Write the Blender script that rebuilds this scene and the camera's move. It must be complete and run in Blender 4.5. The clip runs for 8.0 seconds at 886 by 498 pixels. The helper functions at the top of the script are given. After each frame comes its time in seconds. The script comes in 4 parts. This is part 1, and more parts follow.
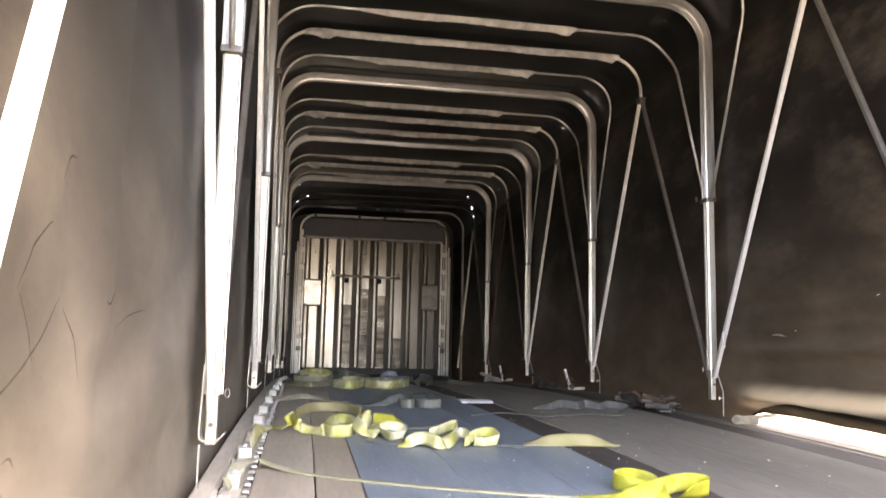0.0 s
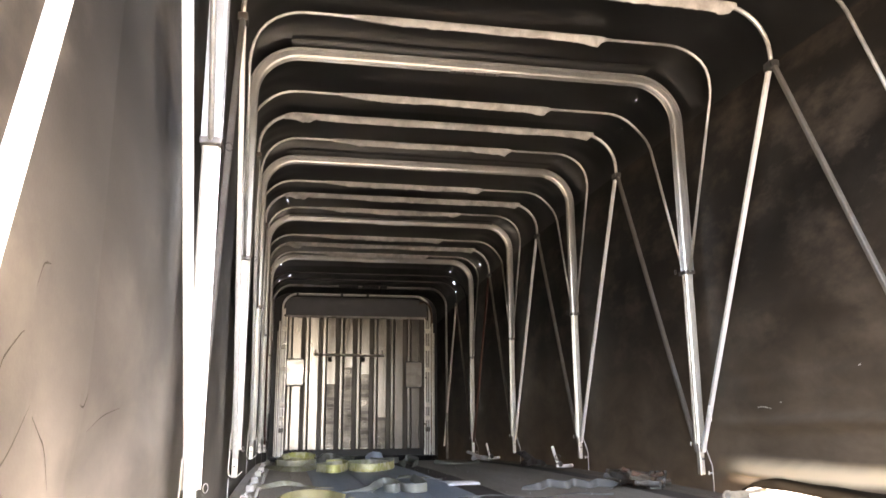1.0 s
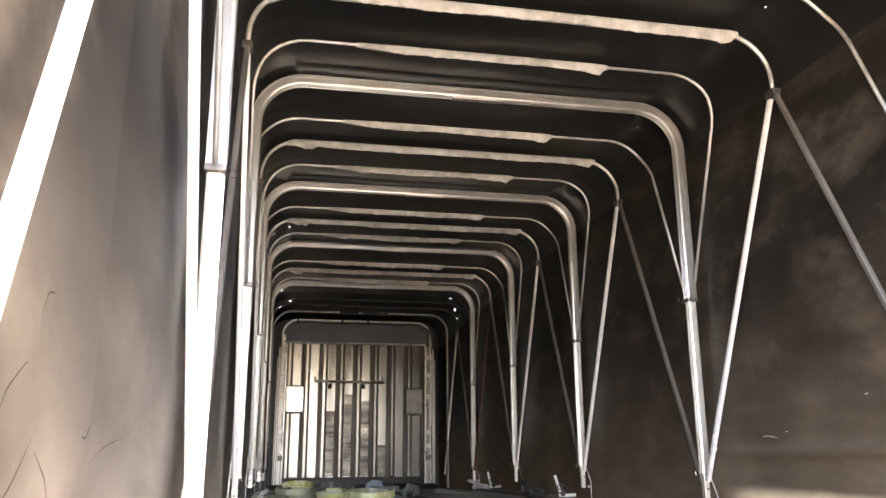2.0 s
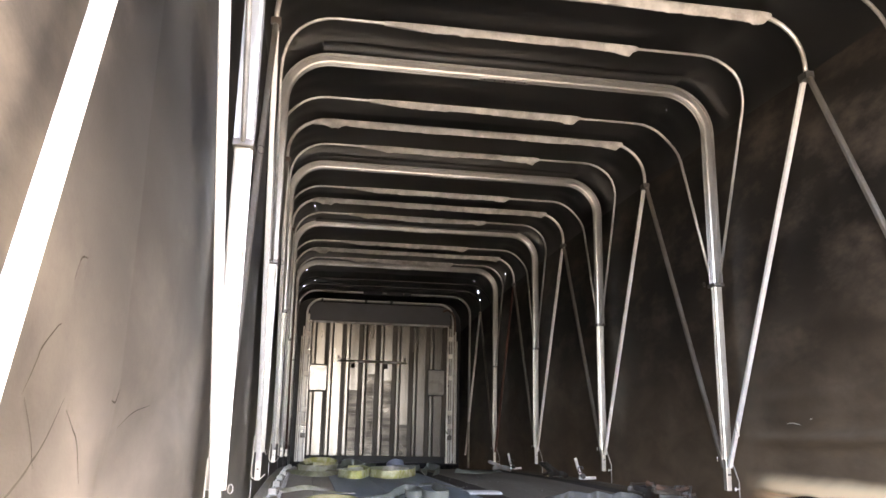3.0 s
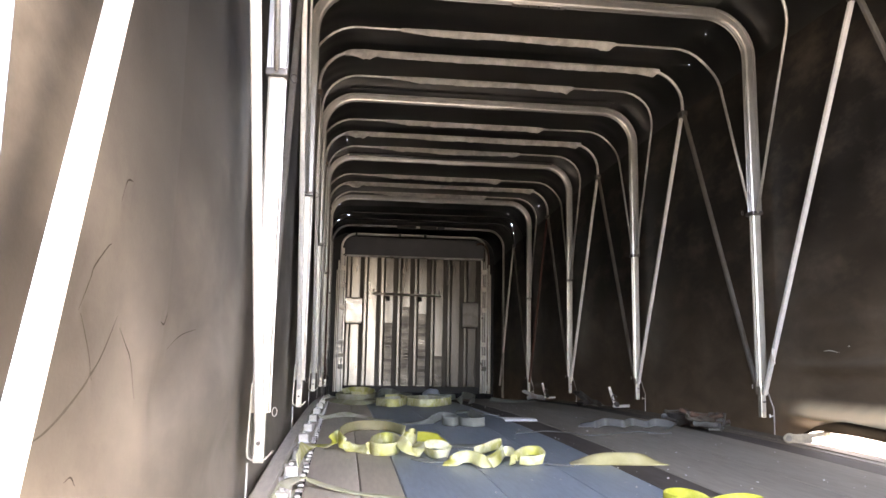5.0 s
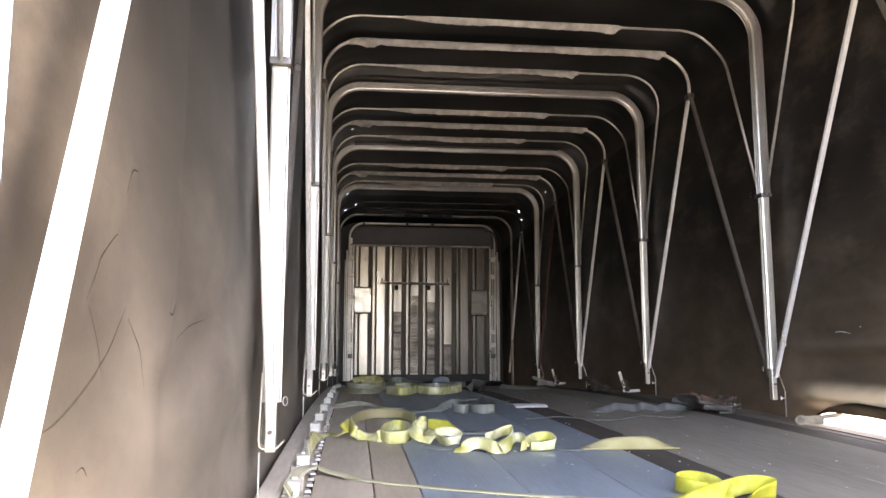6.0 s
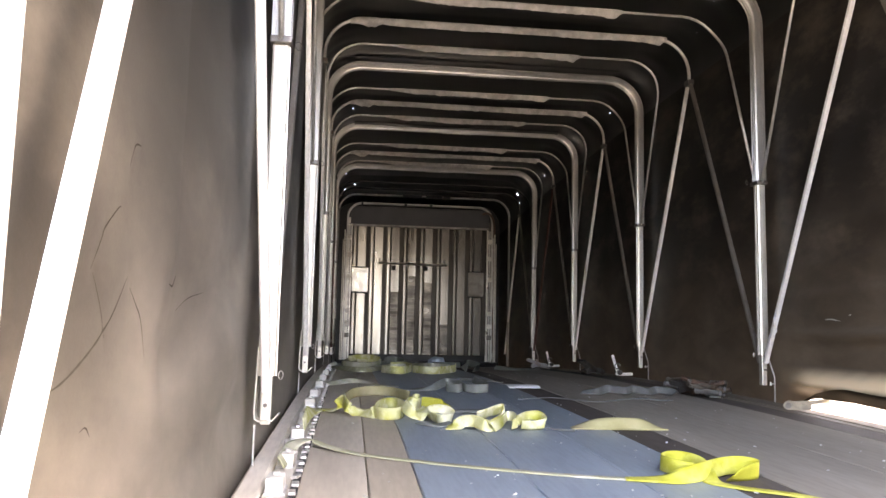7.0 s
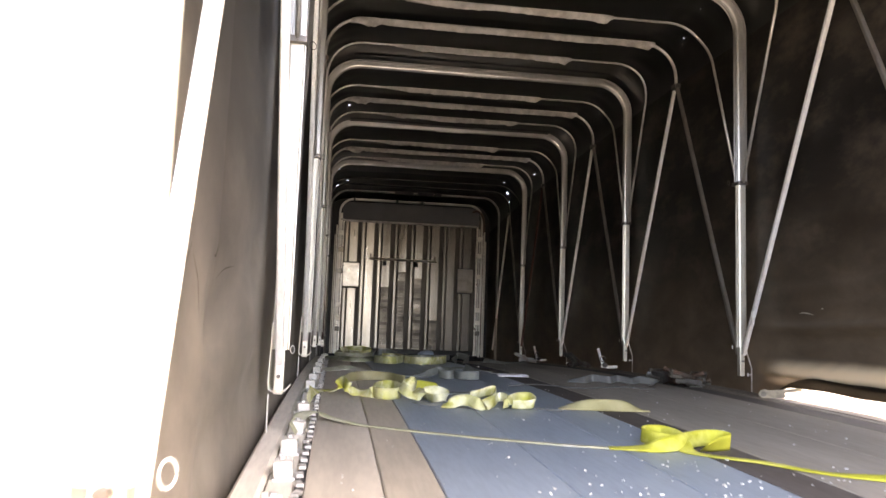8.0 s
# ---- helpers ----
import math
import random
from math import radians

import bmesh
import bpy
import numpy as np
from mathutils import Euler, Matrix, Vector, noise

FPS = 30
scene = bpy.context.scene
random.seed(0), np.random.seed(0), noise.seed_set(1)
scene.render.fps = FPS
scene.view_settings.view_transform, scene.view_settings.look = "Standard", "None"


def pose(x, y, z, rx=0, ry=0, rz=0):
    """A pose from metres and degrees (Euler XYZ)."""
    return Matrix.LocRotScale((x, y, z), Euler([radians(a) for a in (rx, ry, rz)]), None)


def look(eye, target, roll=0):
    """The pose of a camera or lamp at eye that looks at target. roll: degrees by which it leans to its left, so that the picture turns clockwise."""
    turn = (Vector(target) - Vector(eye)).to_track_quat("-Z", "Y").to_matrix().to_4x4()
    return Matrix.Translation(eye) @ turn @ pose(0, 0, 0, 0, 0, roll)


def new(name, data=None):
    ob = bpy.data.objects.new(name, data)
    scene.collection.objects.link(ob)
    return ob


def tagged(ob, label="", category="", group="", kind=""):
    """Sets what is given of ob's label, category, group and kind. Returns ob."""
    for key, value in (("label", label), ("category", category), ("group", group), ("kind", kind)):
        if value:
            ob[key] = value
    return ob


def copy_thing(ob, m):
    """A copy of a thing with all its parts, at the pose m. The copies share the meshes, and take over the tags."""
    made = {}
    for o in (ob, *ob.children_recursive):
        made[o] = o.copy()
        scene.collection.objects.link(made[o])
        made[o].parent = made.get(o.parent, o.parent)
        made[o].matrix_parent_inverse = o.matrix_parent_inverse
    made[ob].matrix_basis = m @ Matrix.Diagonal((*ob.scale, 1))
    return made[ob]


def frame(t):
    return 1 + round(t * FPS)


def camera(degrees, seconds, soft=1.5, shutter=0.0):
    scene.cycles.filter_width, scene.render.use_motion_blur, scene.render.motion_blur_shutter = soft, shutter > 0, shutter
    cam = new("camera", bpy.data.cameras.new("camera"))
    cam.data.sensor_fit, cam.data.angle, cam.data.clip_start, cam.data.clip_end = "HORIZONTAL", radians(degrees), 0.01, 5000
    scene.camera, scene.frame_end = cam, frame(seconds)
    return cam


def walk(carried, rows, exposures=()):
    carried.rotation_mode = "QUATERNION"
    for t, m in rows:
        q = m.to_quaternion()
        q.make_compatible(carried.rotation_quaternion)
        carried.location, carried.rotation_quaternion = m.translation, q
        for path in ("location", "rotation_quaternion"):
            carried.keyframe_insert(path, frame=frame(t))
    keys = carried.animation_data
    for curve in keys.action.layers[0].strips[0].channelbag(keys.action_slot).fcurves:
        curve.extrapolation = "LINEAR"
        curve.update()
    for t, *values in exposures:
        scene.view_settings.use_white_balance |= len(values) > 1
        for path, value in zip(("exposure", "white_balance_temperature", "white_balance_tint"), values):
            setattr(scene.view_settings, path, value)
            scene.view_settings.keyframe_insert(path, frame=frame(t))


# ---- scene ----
# ---------------------------------------------------------------- camera
cam = camera(58.9, 8.0, soft=1.5, shutter=0.5)
PATH = [
    (0.0, pose(0.234, -0.008, 0.535, 97.19, -1.22, -10.06)),
    (0.5, pose(0.243, -0.018, 0.554, 99.98, -0.16, -10.39)),
    (1.0, pose(0.242, -0.019, 0.563, 102.57, 0.38, -11.03)),
    (1.5, pose(0.245, -0.017, 0.568, 104.31, 0.82, -11.23)),
    (1.7, pose(0.240, -0.007, 0.572, 104.53, 0.59, -11.30)),
    (2.8, pose(0.226, -0.006, 0.559, 103.55, -0.81, -9.95)),
    (3.0, pose(0.230, -0.007, 0.556, 103.20, -1.10, -9.57)),
    (3.5, pose(0.229, -0.000, 0.548, 101.80, -1.70, -8.77)),
    (4.0, pose(0.229, 0.003, 0.543, 100.12, -1.45, -8.03)),
    (4.5, pose(0.229, -0.005, 0.539, 99.14, -1.28, -7.56)),
    (4.7, pose(0.226, -0.008, 0.537, 98.82, -1.26, -7.40)),
    (5.8, pose(0.219, 0.004, 0.534, 97.68, -0.04, -6.44)),
    (6.0, pose(0.223, 0.000, 0.532, 97.55, -0.04, -6.42)),
    (6.5, pose(0.229, 0.002, 0.531, 96.80, -0.29, -6.41)),
    (7.0, pose(0.228, -0.035, 0.523, 96.21, -1.19, -6.68)),
    (7.5, pose(0.199, -0.086, 0.519, 96.33, -2.49, -7.47)),
    (8.0, pose(0.166, -0.212, 0.462, 96.18, -2.02, -7.68)),
]
walk(cam, PATH, [(0.0, 5.75, 9100, 15), (0.5, 6.10, 9100, 15), (1.0, 6.25, 9000, 15), (1.7, 6.30, 8800, 15), (3.0, 6.10, 8550, 15), (4.0, 6.00, 8500, 15), (4.7, 5.83, 8500, 15), (6.0, 5.66, 8450, 15), (7.0, 5.58, 8550, 15), (8.0, 5.30, 8950, 15)])

# ---------------------------------------------------------------- light
SUN_ELEV, SUN_AZ = 58.0, 82.0     # azimuth in degrees from +y towards +x
world = bpy.data.worlds.new("sky")
scene.world = world
world.use_nodes = True
wn = world.node_tree.nodes
sky = wn.new("ShaderNodeTexSky")
sky.sky_type = "NISHITA"
sky.sun_disc = False
sky.sun_elevation = radians(SUN_ELEV)
sky.sun_rotation = radians(SUN_AZ)
sky.air_density, sky.dust_density, sky.ozone_density = 0.45, 3.0, 0.4
world.node_tree.links.new(sky.outputs[0], wn["Background"].inputs[0])
wn["Background"].inputs[1].default_value = 0.15

sun = new("sun", bpy.data.lights.new("sun", "SUN"))
sun.data.energy, sun.data.angle, sun.data.color = 2.4, radians(0.55), (1.0, 0.975, 0.935)
e, a = radians(SUN_ELEV), radians(SUN_AZ)
sun_from = Vector((math.cos(e) * math.sin(a), math.cos(e) * math.cos(a), math.sin(e)))
sun.matrix_world = look(sun_from * 30, (0, 0, 0))


# ---------------------------------------------------------------- materials
def mat(name, base, second=None, rough=0.6, metal=0.0, scale=6.0, stretch=(1, 1, 1), fine=120.0, bump=0.15,
        bump_dist=0.002, rough_var=0.15, amount=0.3, stain=None, stain_scale=2.0, stain_amt=0.5, piece=0.0, groove=None,
        spec=0.5, dust_light=None, fade=None, fold_light=None):
    """A surface with two scales of variation: broad blotches and fine grain, with optional stains and grooves."""
    m = bpy.data.materials.new(name)
    m.use_nodes = True
    n, l = m.node_tree.nodes, m.node_tree.links
    p = n["Principled BSDF"]
    p.inputs["Metallic"].default_value = metal
    p.inputs["Specular IOR Level"].default_value = spec
    tc = n.new("ShaderNodeTexCoord")
    mp = n.new("ShaderNodeMapping")
    mp.inputs["Scale"].default_value = stretch
    l.new(tc.outputs["Object"], mp.inputs[0])
    big = n.new("ShaderNodeTexNoise")
    big.inputs["Scale"].default_value, big.inputs["Detail"].default_value = scale, 5
    l.new(mp.outputs[0], big.inputs["Vector"])
    small = n.new("ShaderNodeTexNoise")
    small.inputs["Scale"].default_value, small.inputs["Detail"].default_value = fine, 3
    l.new(mp.outputs[0], small.inputs["Vector"])
    ramp = n.new("ShaderNodeValToRGB")
    ramp.color_ramp.elements[0].position, ramp.color_ramp.elements[1].position = 0.3, 0.7
    ramp.color_ramp.elements[0].color = (*base, 1)
    ramp.color_ramp.elements[1].color = (*(second or [c * 0.75 for c in base]), 1)
    l.new(big.outputs[0], ramp.inputs[0])
    mixf = n.new("ShaderNodeMix")
    mixf.data_type, mixf.blend_type = "RGBA", "MULTIPLY"
    mixf.inputs[0].default_value = amount
    grain = n.new("ShaderNodeValToRGB")
    grain.color_ramp.elements[0].position, grain.color_ramp.elements[1].position = 0.35, 0.6
    grain.color_ramp.elements[0].color = (0.62, 0.6, 0.58, 1)
    l.new(small.outputs[0], grain.inputs[0])
    l.new(ramp.outputs[0], mixf.inputs[6])
    l.new(grain.outputs[0], mixf.inputs[7])
    col = mixf.outputs[2]
    if stain:
        st = n.new("ShaderNodeTexNoise")
        st.inputs["Scale"].default_value, st.inputs["Detail"].default_value = stain_scale, 8
        st.inputs["Roughness"].default_value = 0.65
        l.new(mp.outputs[0], st.inputs["Vector"])
        sr = n.new("ShaderNodeValToRGB")
        sr.color_ramp.elements[0].position, sr.color_ramp.elements[1].position = 0.48, 0.64
        l.new(st.outputs[0], sr.inputs[0])
        ma = n.new("ShaderNodeMath")
        ma.operation = "MULTIPLY"
        ma.inputs[1].default_value = stain_amt
        l.new(sr.outputs[0], ma.inputs[0])
        if fade:
            # scuffs weaken towards the eaves, painting in the shade up there
            fz = n.new("ShaderNodeSeparateXYZ")
            l.new(tc.outputs["Object"], fz.inputs[0])
            fr = n.new("ShaderNodeMapRange")
            fr.interpolation_type = "SMOOTHSTEP"
            fr.inputs[1].default_value, fr.inputs[2].default_value = fade
            fr.inputs[3].default_value, fr.inputs[4].default_value = stain_amt, 0.0
            l.new(fz.outputs["Z"], fr.inputs[0])
            l.new(fr.outputs[0], ma.inputs[1])
        mx = n.new("ShaderNodeMix")
        mx.data_type = "RGBA"
        l.new(ma.outputs[0], mx.inputs[0])
        l.new(col, mx.inputs[6])
        mx.inputs[7].default_value = (*stain, 1)
        col = mx.outputs[2]
    if dust_light:
        # road dust in uneven swathes, strong low down to paint in the light there
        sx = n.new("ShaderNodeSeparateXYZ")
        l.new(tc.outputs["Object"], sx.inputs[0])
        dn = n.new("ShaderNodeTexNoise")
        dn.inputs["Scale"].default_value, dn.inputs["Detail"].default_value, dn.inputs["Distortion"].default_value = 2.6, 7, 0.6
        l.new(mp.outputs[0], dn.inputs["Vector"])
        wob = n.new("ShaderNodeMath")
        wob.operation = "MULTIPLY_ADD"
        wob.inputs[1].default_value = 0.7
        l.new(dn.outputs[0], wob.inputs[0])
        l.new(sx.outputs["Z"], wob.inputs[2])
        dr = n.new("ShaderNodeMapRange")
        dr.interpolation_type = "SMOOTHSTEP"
        dr.inputs[1].default_value, dr.inputs[2].default_value = dust_light[1] + 0.35, dust_light[2] + 0.35
        dr.inputs[3].default_value, dr.inputs[4].default_value = dust_light[3], 0.0
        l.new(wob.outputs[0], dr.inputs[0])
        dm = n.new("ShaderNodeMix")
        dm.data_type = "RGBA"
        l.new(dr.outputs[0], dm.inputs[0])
        if len(dust_light) > 4:
            # it weakens towards the rear edge, painting in the dimmer light there
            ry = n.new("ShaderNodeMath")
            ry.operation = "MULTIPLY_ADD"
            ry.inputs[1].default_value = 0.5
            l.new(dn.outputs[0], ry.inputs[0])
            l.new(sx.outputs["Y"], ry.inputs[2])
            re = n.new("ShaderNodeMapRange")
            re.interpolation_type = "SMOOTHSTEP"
            re.inputs[1].default_value, re.inputs[2].default_value = dust_light[4] + 0.25, dust_light[5] + 0.25
            re.inputs[3].default_value, re.inputs[4].default_value = dust_light[6], 1.0
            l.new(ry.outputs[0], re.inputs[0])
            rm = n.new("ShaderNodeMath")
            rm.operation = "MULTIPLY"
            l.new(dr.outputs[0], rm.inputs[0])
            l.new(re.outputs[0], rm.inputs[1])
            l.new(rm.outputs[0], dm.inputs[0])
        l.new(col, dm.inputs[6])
        dm.inputs[7].default_value = (*dust_light[0], 1)
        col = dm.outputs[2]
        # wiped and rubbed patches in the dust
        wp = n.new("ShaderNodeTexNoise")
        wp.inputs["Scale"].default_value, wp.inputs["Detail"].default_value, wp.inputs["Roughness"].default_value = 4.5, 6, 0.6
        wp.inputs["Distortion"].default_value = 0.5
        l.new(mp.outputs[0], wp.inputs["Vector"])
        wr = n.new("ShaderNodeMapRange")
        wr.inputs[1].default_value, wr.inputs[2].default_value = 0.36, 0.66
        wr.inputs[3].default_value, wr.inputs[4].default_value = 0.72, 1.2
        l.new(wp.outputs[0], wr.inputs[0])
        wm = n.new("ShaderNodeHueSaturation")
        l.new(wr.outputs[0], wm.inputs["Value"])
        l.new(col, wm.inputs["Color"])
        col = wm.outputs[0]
    if fold_light:
        # a pale streak painting in the light caught on the fold above the hem
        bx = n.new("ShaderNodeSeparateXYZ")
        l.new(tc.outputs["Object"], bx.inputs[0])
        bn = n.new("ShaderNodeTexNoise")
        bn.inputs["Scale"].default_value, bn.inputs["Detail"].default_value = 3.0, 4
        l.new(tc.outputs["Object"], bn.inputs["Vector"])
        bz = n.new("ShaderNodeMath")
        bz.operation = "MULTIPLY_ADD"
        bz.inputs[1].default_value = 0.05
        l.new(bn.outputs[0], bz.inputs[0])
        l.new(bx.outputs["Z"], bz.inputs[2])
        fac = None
        for src, lo, hi in ((bz.outputs[0], *fold_light[1]), (bz.outputs[0], *fold_light[2]), (bx.outputs["Y"], *fold_light[3])):
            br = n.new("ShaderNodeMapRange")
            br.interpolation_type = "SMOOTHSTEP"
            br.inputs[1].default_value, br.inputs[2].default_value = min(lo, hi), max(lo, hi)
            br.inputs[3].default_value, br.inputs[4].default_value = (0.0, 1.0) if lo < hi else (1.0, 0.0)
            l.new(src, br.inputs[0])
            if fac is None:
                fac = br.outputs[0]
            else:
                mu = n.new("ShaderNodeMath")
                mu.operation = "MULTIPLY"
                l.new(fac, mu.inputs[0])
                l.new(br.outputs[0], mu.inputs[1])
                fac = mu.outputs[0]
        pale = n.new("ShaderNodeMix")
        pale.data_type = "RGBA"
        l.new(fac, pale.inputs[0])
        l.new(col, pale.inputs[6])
        pale.inputs[7].default_value = (*fold_light[0], 1)
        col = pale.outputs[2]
    if piece:
        oi = n.new("ShaderNodeObjectInfo")
        mr = n.new("ShaderNodeMapRange")
        mr.inputs[3].default_value, mr.inputs[4].default_value = 1 - piece, 1 + piece
        l.new(oi.outputs["Random"], mr.inputs[0])
        hs = n.new("ShaderNodeHueSaturation")
        l.new(mr.outputs[0], hs.inputs["Value"])
        l.new(col, hs.inputs["Color"])
        col = hs.outputs[0]
    l.new(col, p.inputs["Base Color"])
    rr = n.new("ShaderNodeMapRange")
    rr.inputs[3].default_value, rr.inputs[4].default_value = max(0.03, rough - rough_var), min(1, rough + rough_var)
    l.new(big.outputs[0], rr.inputs[0])
    l.new(rr.outputs[0], p.inputs["Roughness"])
    bp = n.new("ShaderNodeBump")
    bp.inputs["Strength"].default_value, bp.inputs["Distance"].default_value = bump, bump_dist
    l.new(small.outputs[0], bp.inputs["Height"])
    if groove:
        wv = n.new("ShaderNodeTexWave")
        wv.wave_type, wv.bands_direction = "BANDS", "X"
        wv.inputs["Scale"].default_value = groove
        l.new(tc.outputs["Object"], wv.inputs["Vector"])
        b2 = n.new("ShaderNodeBump")
        b2.inputs["Strength"].default_value, b2.inputs["Distance"].default_value = 0.14, 0.0012
        l.new(wv.outputs["Fac"], b2.inputs["Height"])
        l.new(bp.outputs[0], b2.inputs["Normal"])
        bp = b2
    l.new(bp.outputs[0], p.inputs["Normal"])
    return m


ALU = mat("weathered_aluminium", (0.54, 0.522, 0.49), (0.43, 0.415, 0.387), 0.34, 0.75, 4, (1, 1, 0.3), 60, 0.03, 0.0006, 0.04, amount=0.2,
          stain=(0.4, 0.36, 0.31), stain_scale=4, stain_amt=0.25, piece=0.06)
ALU_LEG = mat("pale_oxidised_aluminium", (0.66, 0.628, 0.545), (0.54, 0.512, 0.44), 0.36, 0.6, 9, (1, 1, 0.3), 60, 0.05, 0.0006, 0.12, amount=0.3,
              stain=(0.4, 0.36, 0.31), stain_scale=7, stain_amt=0.25, piece=0.05)
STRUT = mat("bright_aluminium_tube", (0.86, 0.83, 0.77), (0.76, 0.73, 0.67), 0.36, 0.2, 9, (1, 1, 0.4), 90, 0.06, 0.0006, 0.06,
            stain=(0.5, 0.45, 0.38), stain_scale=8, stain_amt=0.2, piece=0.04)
# shaded copy of STRUT, its shade put into the colour
STRUT_SHADED = mat("shaded_aluminium_tube", (0.4, 0.365, 0.325), (0.3, 0.272, 0.24), 0.45, 0.8, 9, (1, 1, 0.4), 90, 0.1, 0.0008, 0.08,
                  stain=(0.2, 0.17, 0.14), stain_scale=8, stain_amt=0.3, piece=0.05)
TUBE = mat("drawn_aluminium_tube", (0.66, 0.64, 0.59), (0.52, 0.5, 0.45), 0.32, 0.55, 9, (1, 1, 1), 90, 0.06, 0.0006, 0.08,
           stain=(0.3, 0.26, 0.22), stain_scale=9, stain_amt=0.35)
WHITE_PAINT = mat("white_painted_steel", (0.86, 0.83, 0.76), (0.74, 0.7, 0.62), 0.45, 0.0, 20, stain=(0.36, 0.28, 0.2), stain_scale=16, stain_amt=0.35)
ALU_DULL = mat("dull_aluminium", (0.46, 0.45, 0.44), (0.34, 0.33, 0.31), 0.5, 0.8, 9, (1, 1, 0.4), 90, 0.1, 0.0008, 0.12,
               stain=(0.16, 0.13, 0.1), stain_scale=6, stain_amt=0.45, piece=0.1)
PANEL = mat("corrugated_aluminium", (0.22, 0.206, 0.183), (0.115, 0.106, 0.092), 0.24, 0.97, 6, (1, 1, 0.12), 90, 0.2, 0.001, 0.12,
            stain=(0.07, 0.06, 0.05), stain_scale=3.2, stain_amt=0.8, piece=0.16)
GRIMY = mat("grimy_black_slat", (0.12, 0.108, 0.092), (0.03, 0.027, 0.023), 0.32, 0.92, 5, (1, 1, 1), 90, 0.3, 0.001, piece=0.4)
POLISHED = mat("bright_sheet_metal", (0.7, 0.67, 0.6), (0.58, 0.55, 0.49), 0.32, 0.85, 12, stain=(0.4, 0.35, 0.28), stain_scale=9, stain_amt=0.35)
DARK_TUBE = mat("black_tube", (0.05, 0.05, 0.05), (0.035, 0.034, 0.033), 0.4, 0.5, 9)
# dark to paint in the shade between the panels and ribs
FLANK = mat("dark_brown_aluminium", (0.075, 0.066, 0.055), (0.045, 0.04, 0.034), 0.45, 0.7, 6, (1, 1, 0.12), 90, 0.2, 0.001, 0.1)
# lit copy of PANEL, the bright reflection on the left put into its colour
PANEL_LIT = mat("bright_corrugated_aluminium", (0.42, 0.39, 0.34), (0.29, 0.268, 0.23), 0.3, 0.95, 6, (1, 1, 0.12), 90, 0.2, 0.001, 0.1,
                  stain=(0.3, 0.26, 0.2), stain_scale=3.2, stain_amt=0.6)
BLACK_GAP = mat("grimy_backing", (0.03, 0.028, 0.025), None, 0.7, 0.0, 5)
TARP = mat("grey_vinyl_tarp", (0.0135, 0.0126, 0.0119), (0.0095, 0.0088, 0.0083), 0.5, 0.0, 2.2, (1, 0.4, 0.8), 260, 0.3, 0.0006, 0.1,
           amount=0.35, stain=(0.07, 0.06, 0.048), stain_scale=5, stain_amt=0.7, fade=(1.4, 2.4), spec=0.12, dust_light=((0.27, 0.237, 0.195), -0.1, 1.3, 0.88, 0.6, 1.35, 0.3))
# right wall's copy of TARP, with its warmer light put into the colour
TARP_BROWN = mat("brown_lit_vinyl_tarp", (0.024, 0.02, 0.0168), (0.017, 0.0142, 0.012), 0.5, 0.0, 2.2, (1, 0.4, 0.8), 260, 0.3, 0.0006, 0.1,
                 amount=0.35, stain=(0.1, 0.078, 0.06), stain_scale=5, stain_amt=0.62, fade=(1.9, 3.0), spec=0.14, dust_light=((0.178, 0.129, 0.087), -0.1, 1.6, 0.88),
                 fold_light=((0.82, 0.61, 0.38), (0.31, 0.35), (0.43, 0.36), (4.1, 3.6)))
ROOF_TARP = mat("black_vinyl_roof", (0.0135, 0.0126, 0.0119), (0.0095, 0.0088, 0.0083), 0.36, 0.0, 1.9, (1, 1, 0.7), 260, 0.2, 0.0006, 0.1, amount=0.35, spec=0.28)
HEM_SHADE = mat("matte_dark_hem_shade", (0.022, 0.017, 0.0125), (0.015, 0.012, 0.009), 0.9, 0.0, 6, (1, 1, 1), 200, 0.3, 0.001, spec=0.04)
POCKET = mat("grey_vinyl_pocket", (0.026, 0.0245, 0.023), (0.018, 0.017, 0.016), 0.4, 0.0, 3, (1, 1, 1), 260, 0.2, 0.0006, 0.1, amount=0.35, spec=0.5)
# dark colour that paints in the shade of the folded creases
CREASE_SHADE = mat("dark_crease_shade", (0.04, 0.035, 0.028), (0.06, 0.053, 0.043), 0.9, 0.0, 20, spec=0.05)
TAPE = mat("frayed_cream_webbing", (0.68, 0.645, 0.6), (0.42, 0.395, 0.36), 0.9, 0.0, 14, (1, 1, 1), 300, 0.5, 0.003,
           stain=(0.2, 0.16, 0.13), stain_scale=9, stain_amt=0.5)
RUBBER = mat("black_rubber", (0.025, 0.025, 0.025), None, 0.6)
STEEL = mat("dark_steel", (0.2, 0.19, 0.18), (0.11, 0.1, 0.09), 0.45, 0.85, 20, stain=(0.12, 0.06, 0.03), stain_scale=14, stain_amt=0.5)
ZINC = mat("zinc_plated_steel", (0.7, 0.68, 0.64), (0.5, 0.48, 0.45), 0.4, 0.5, 20, stain=(0.3, 0.22, 0.14), stain_scale=14, stain_amt=0.3)
DARK_IRON = mat("oily_dark_iron", (0.2, 0.175, 0.14), (0.09, 0.078, 0.065), 0.5, 0.6, 25, stain=(0.1, 0.06, 0.035), stain_scale=20, stain_amt=0.6)
BRASSY = mat("dull_yellow_zinc", (0.31, 0.255, 0.175), (0.17, 0.138, 0.095), 0.5, 0.15, 25, stain=(0.1, 0.08, 0.06), stain_scale=20, stain_amt=0.6)
RUST = mat("rusty_iron", (0.15, 0.085, 0.055), (0.085, 0.055, 0.04), 0.8, 0.3, 25)
RED = mat("red_brown_primer", (0.1, 0.03, 0.022), (0.07, 0.03, 0.02), 0.6, 0.2, 14)
LONG = (1, 0.12, 1)
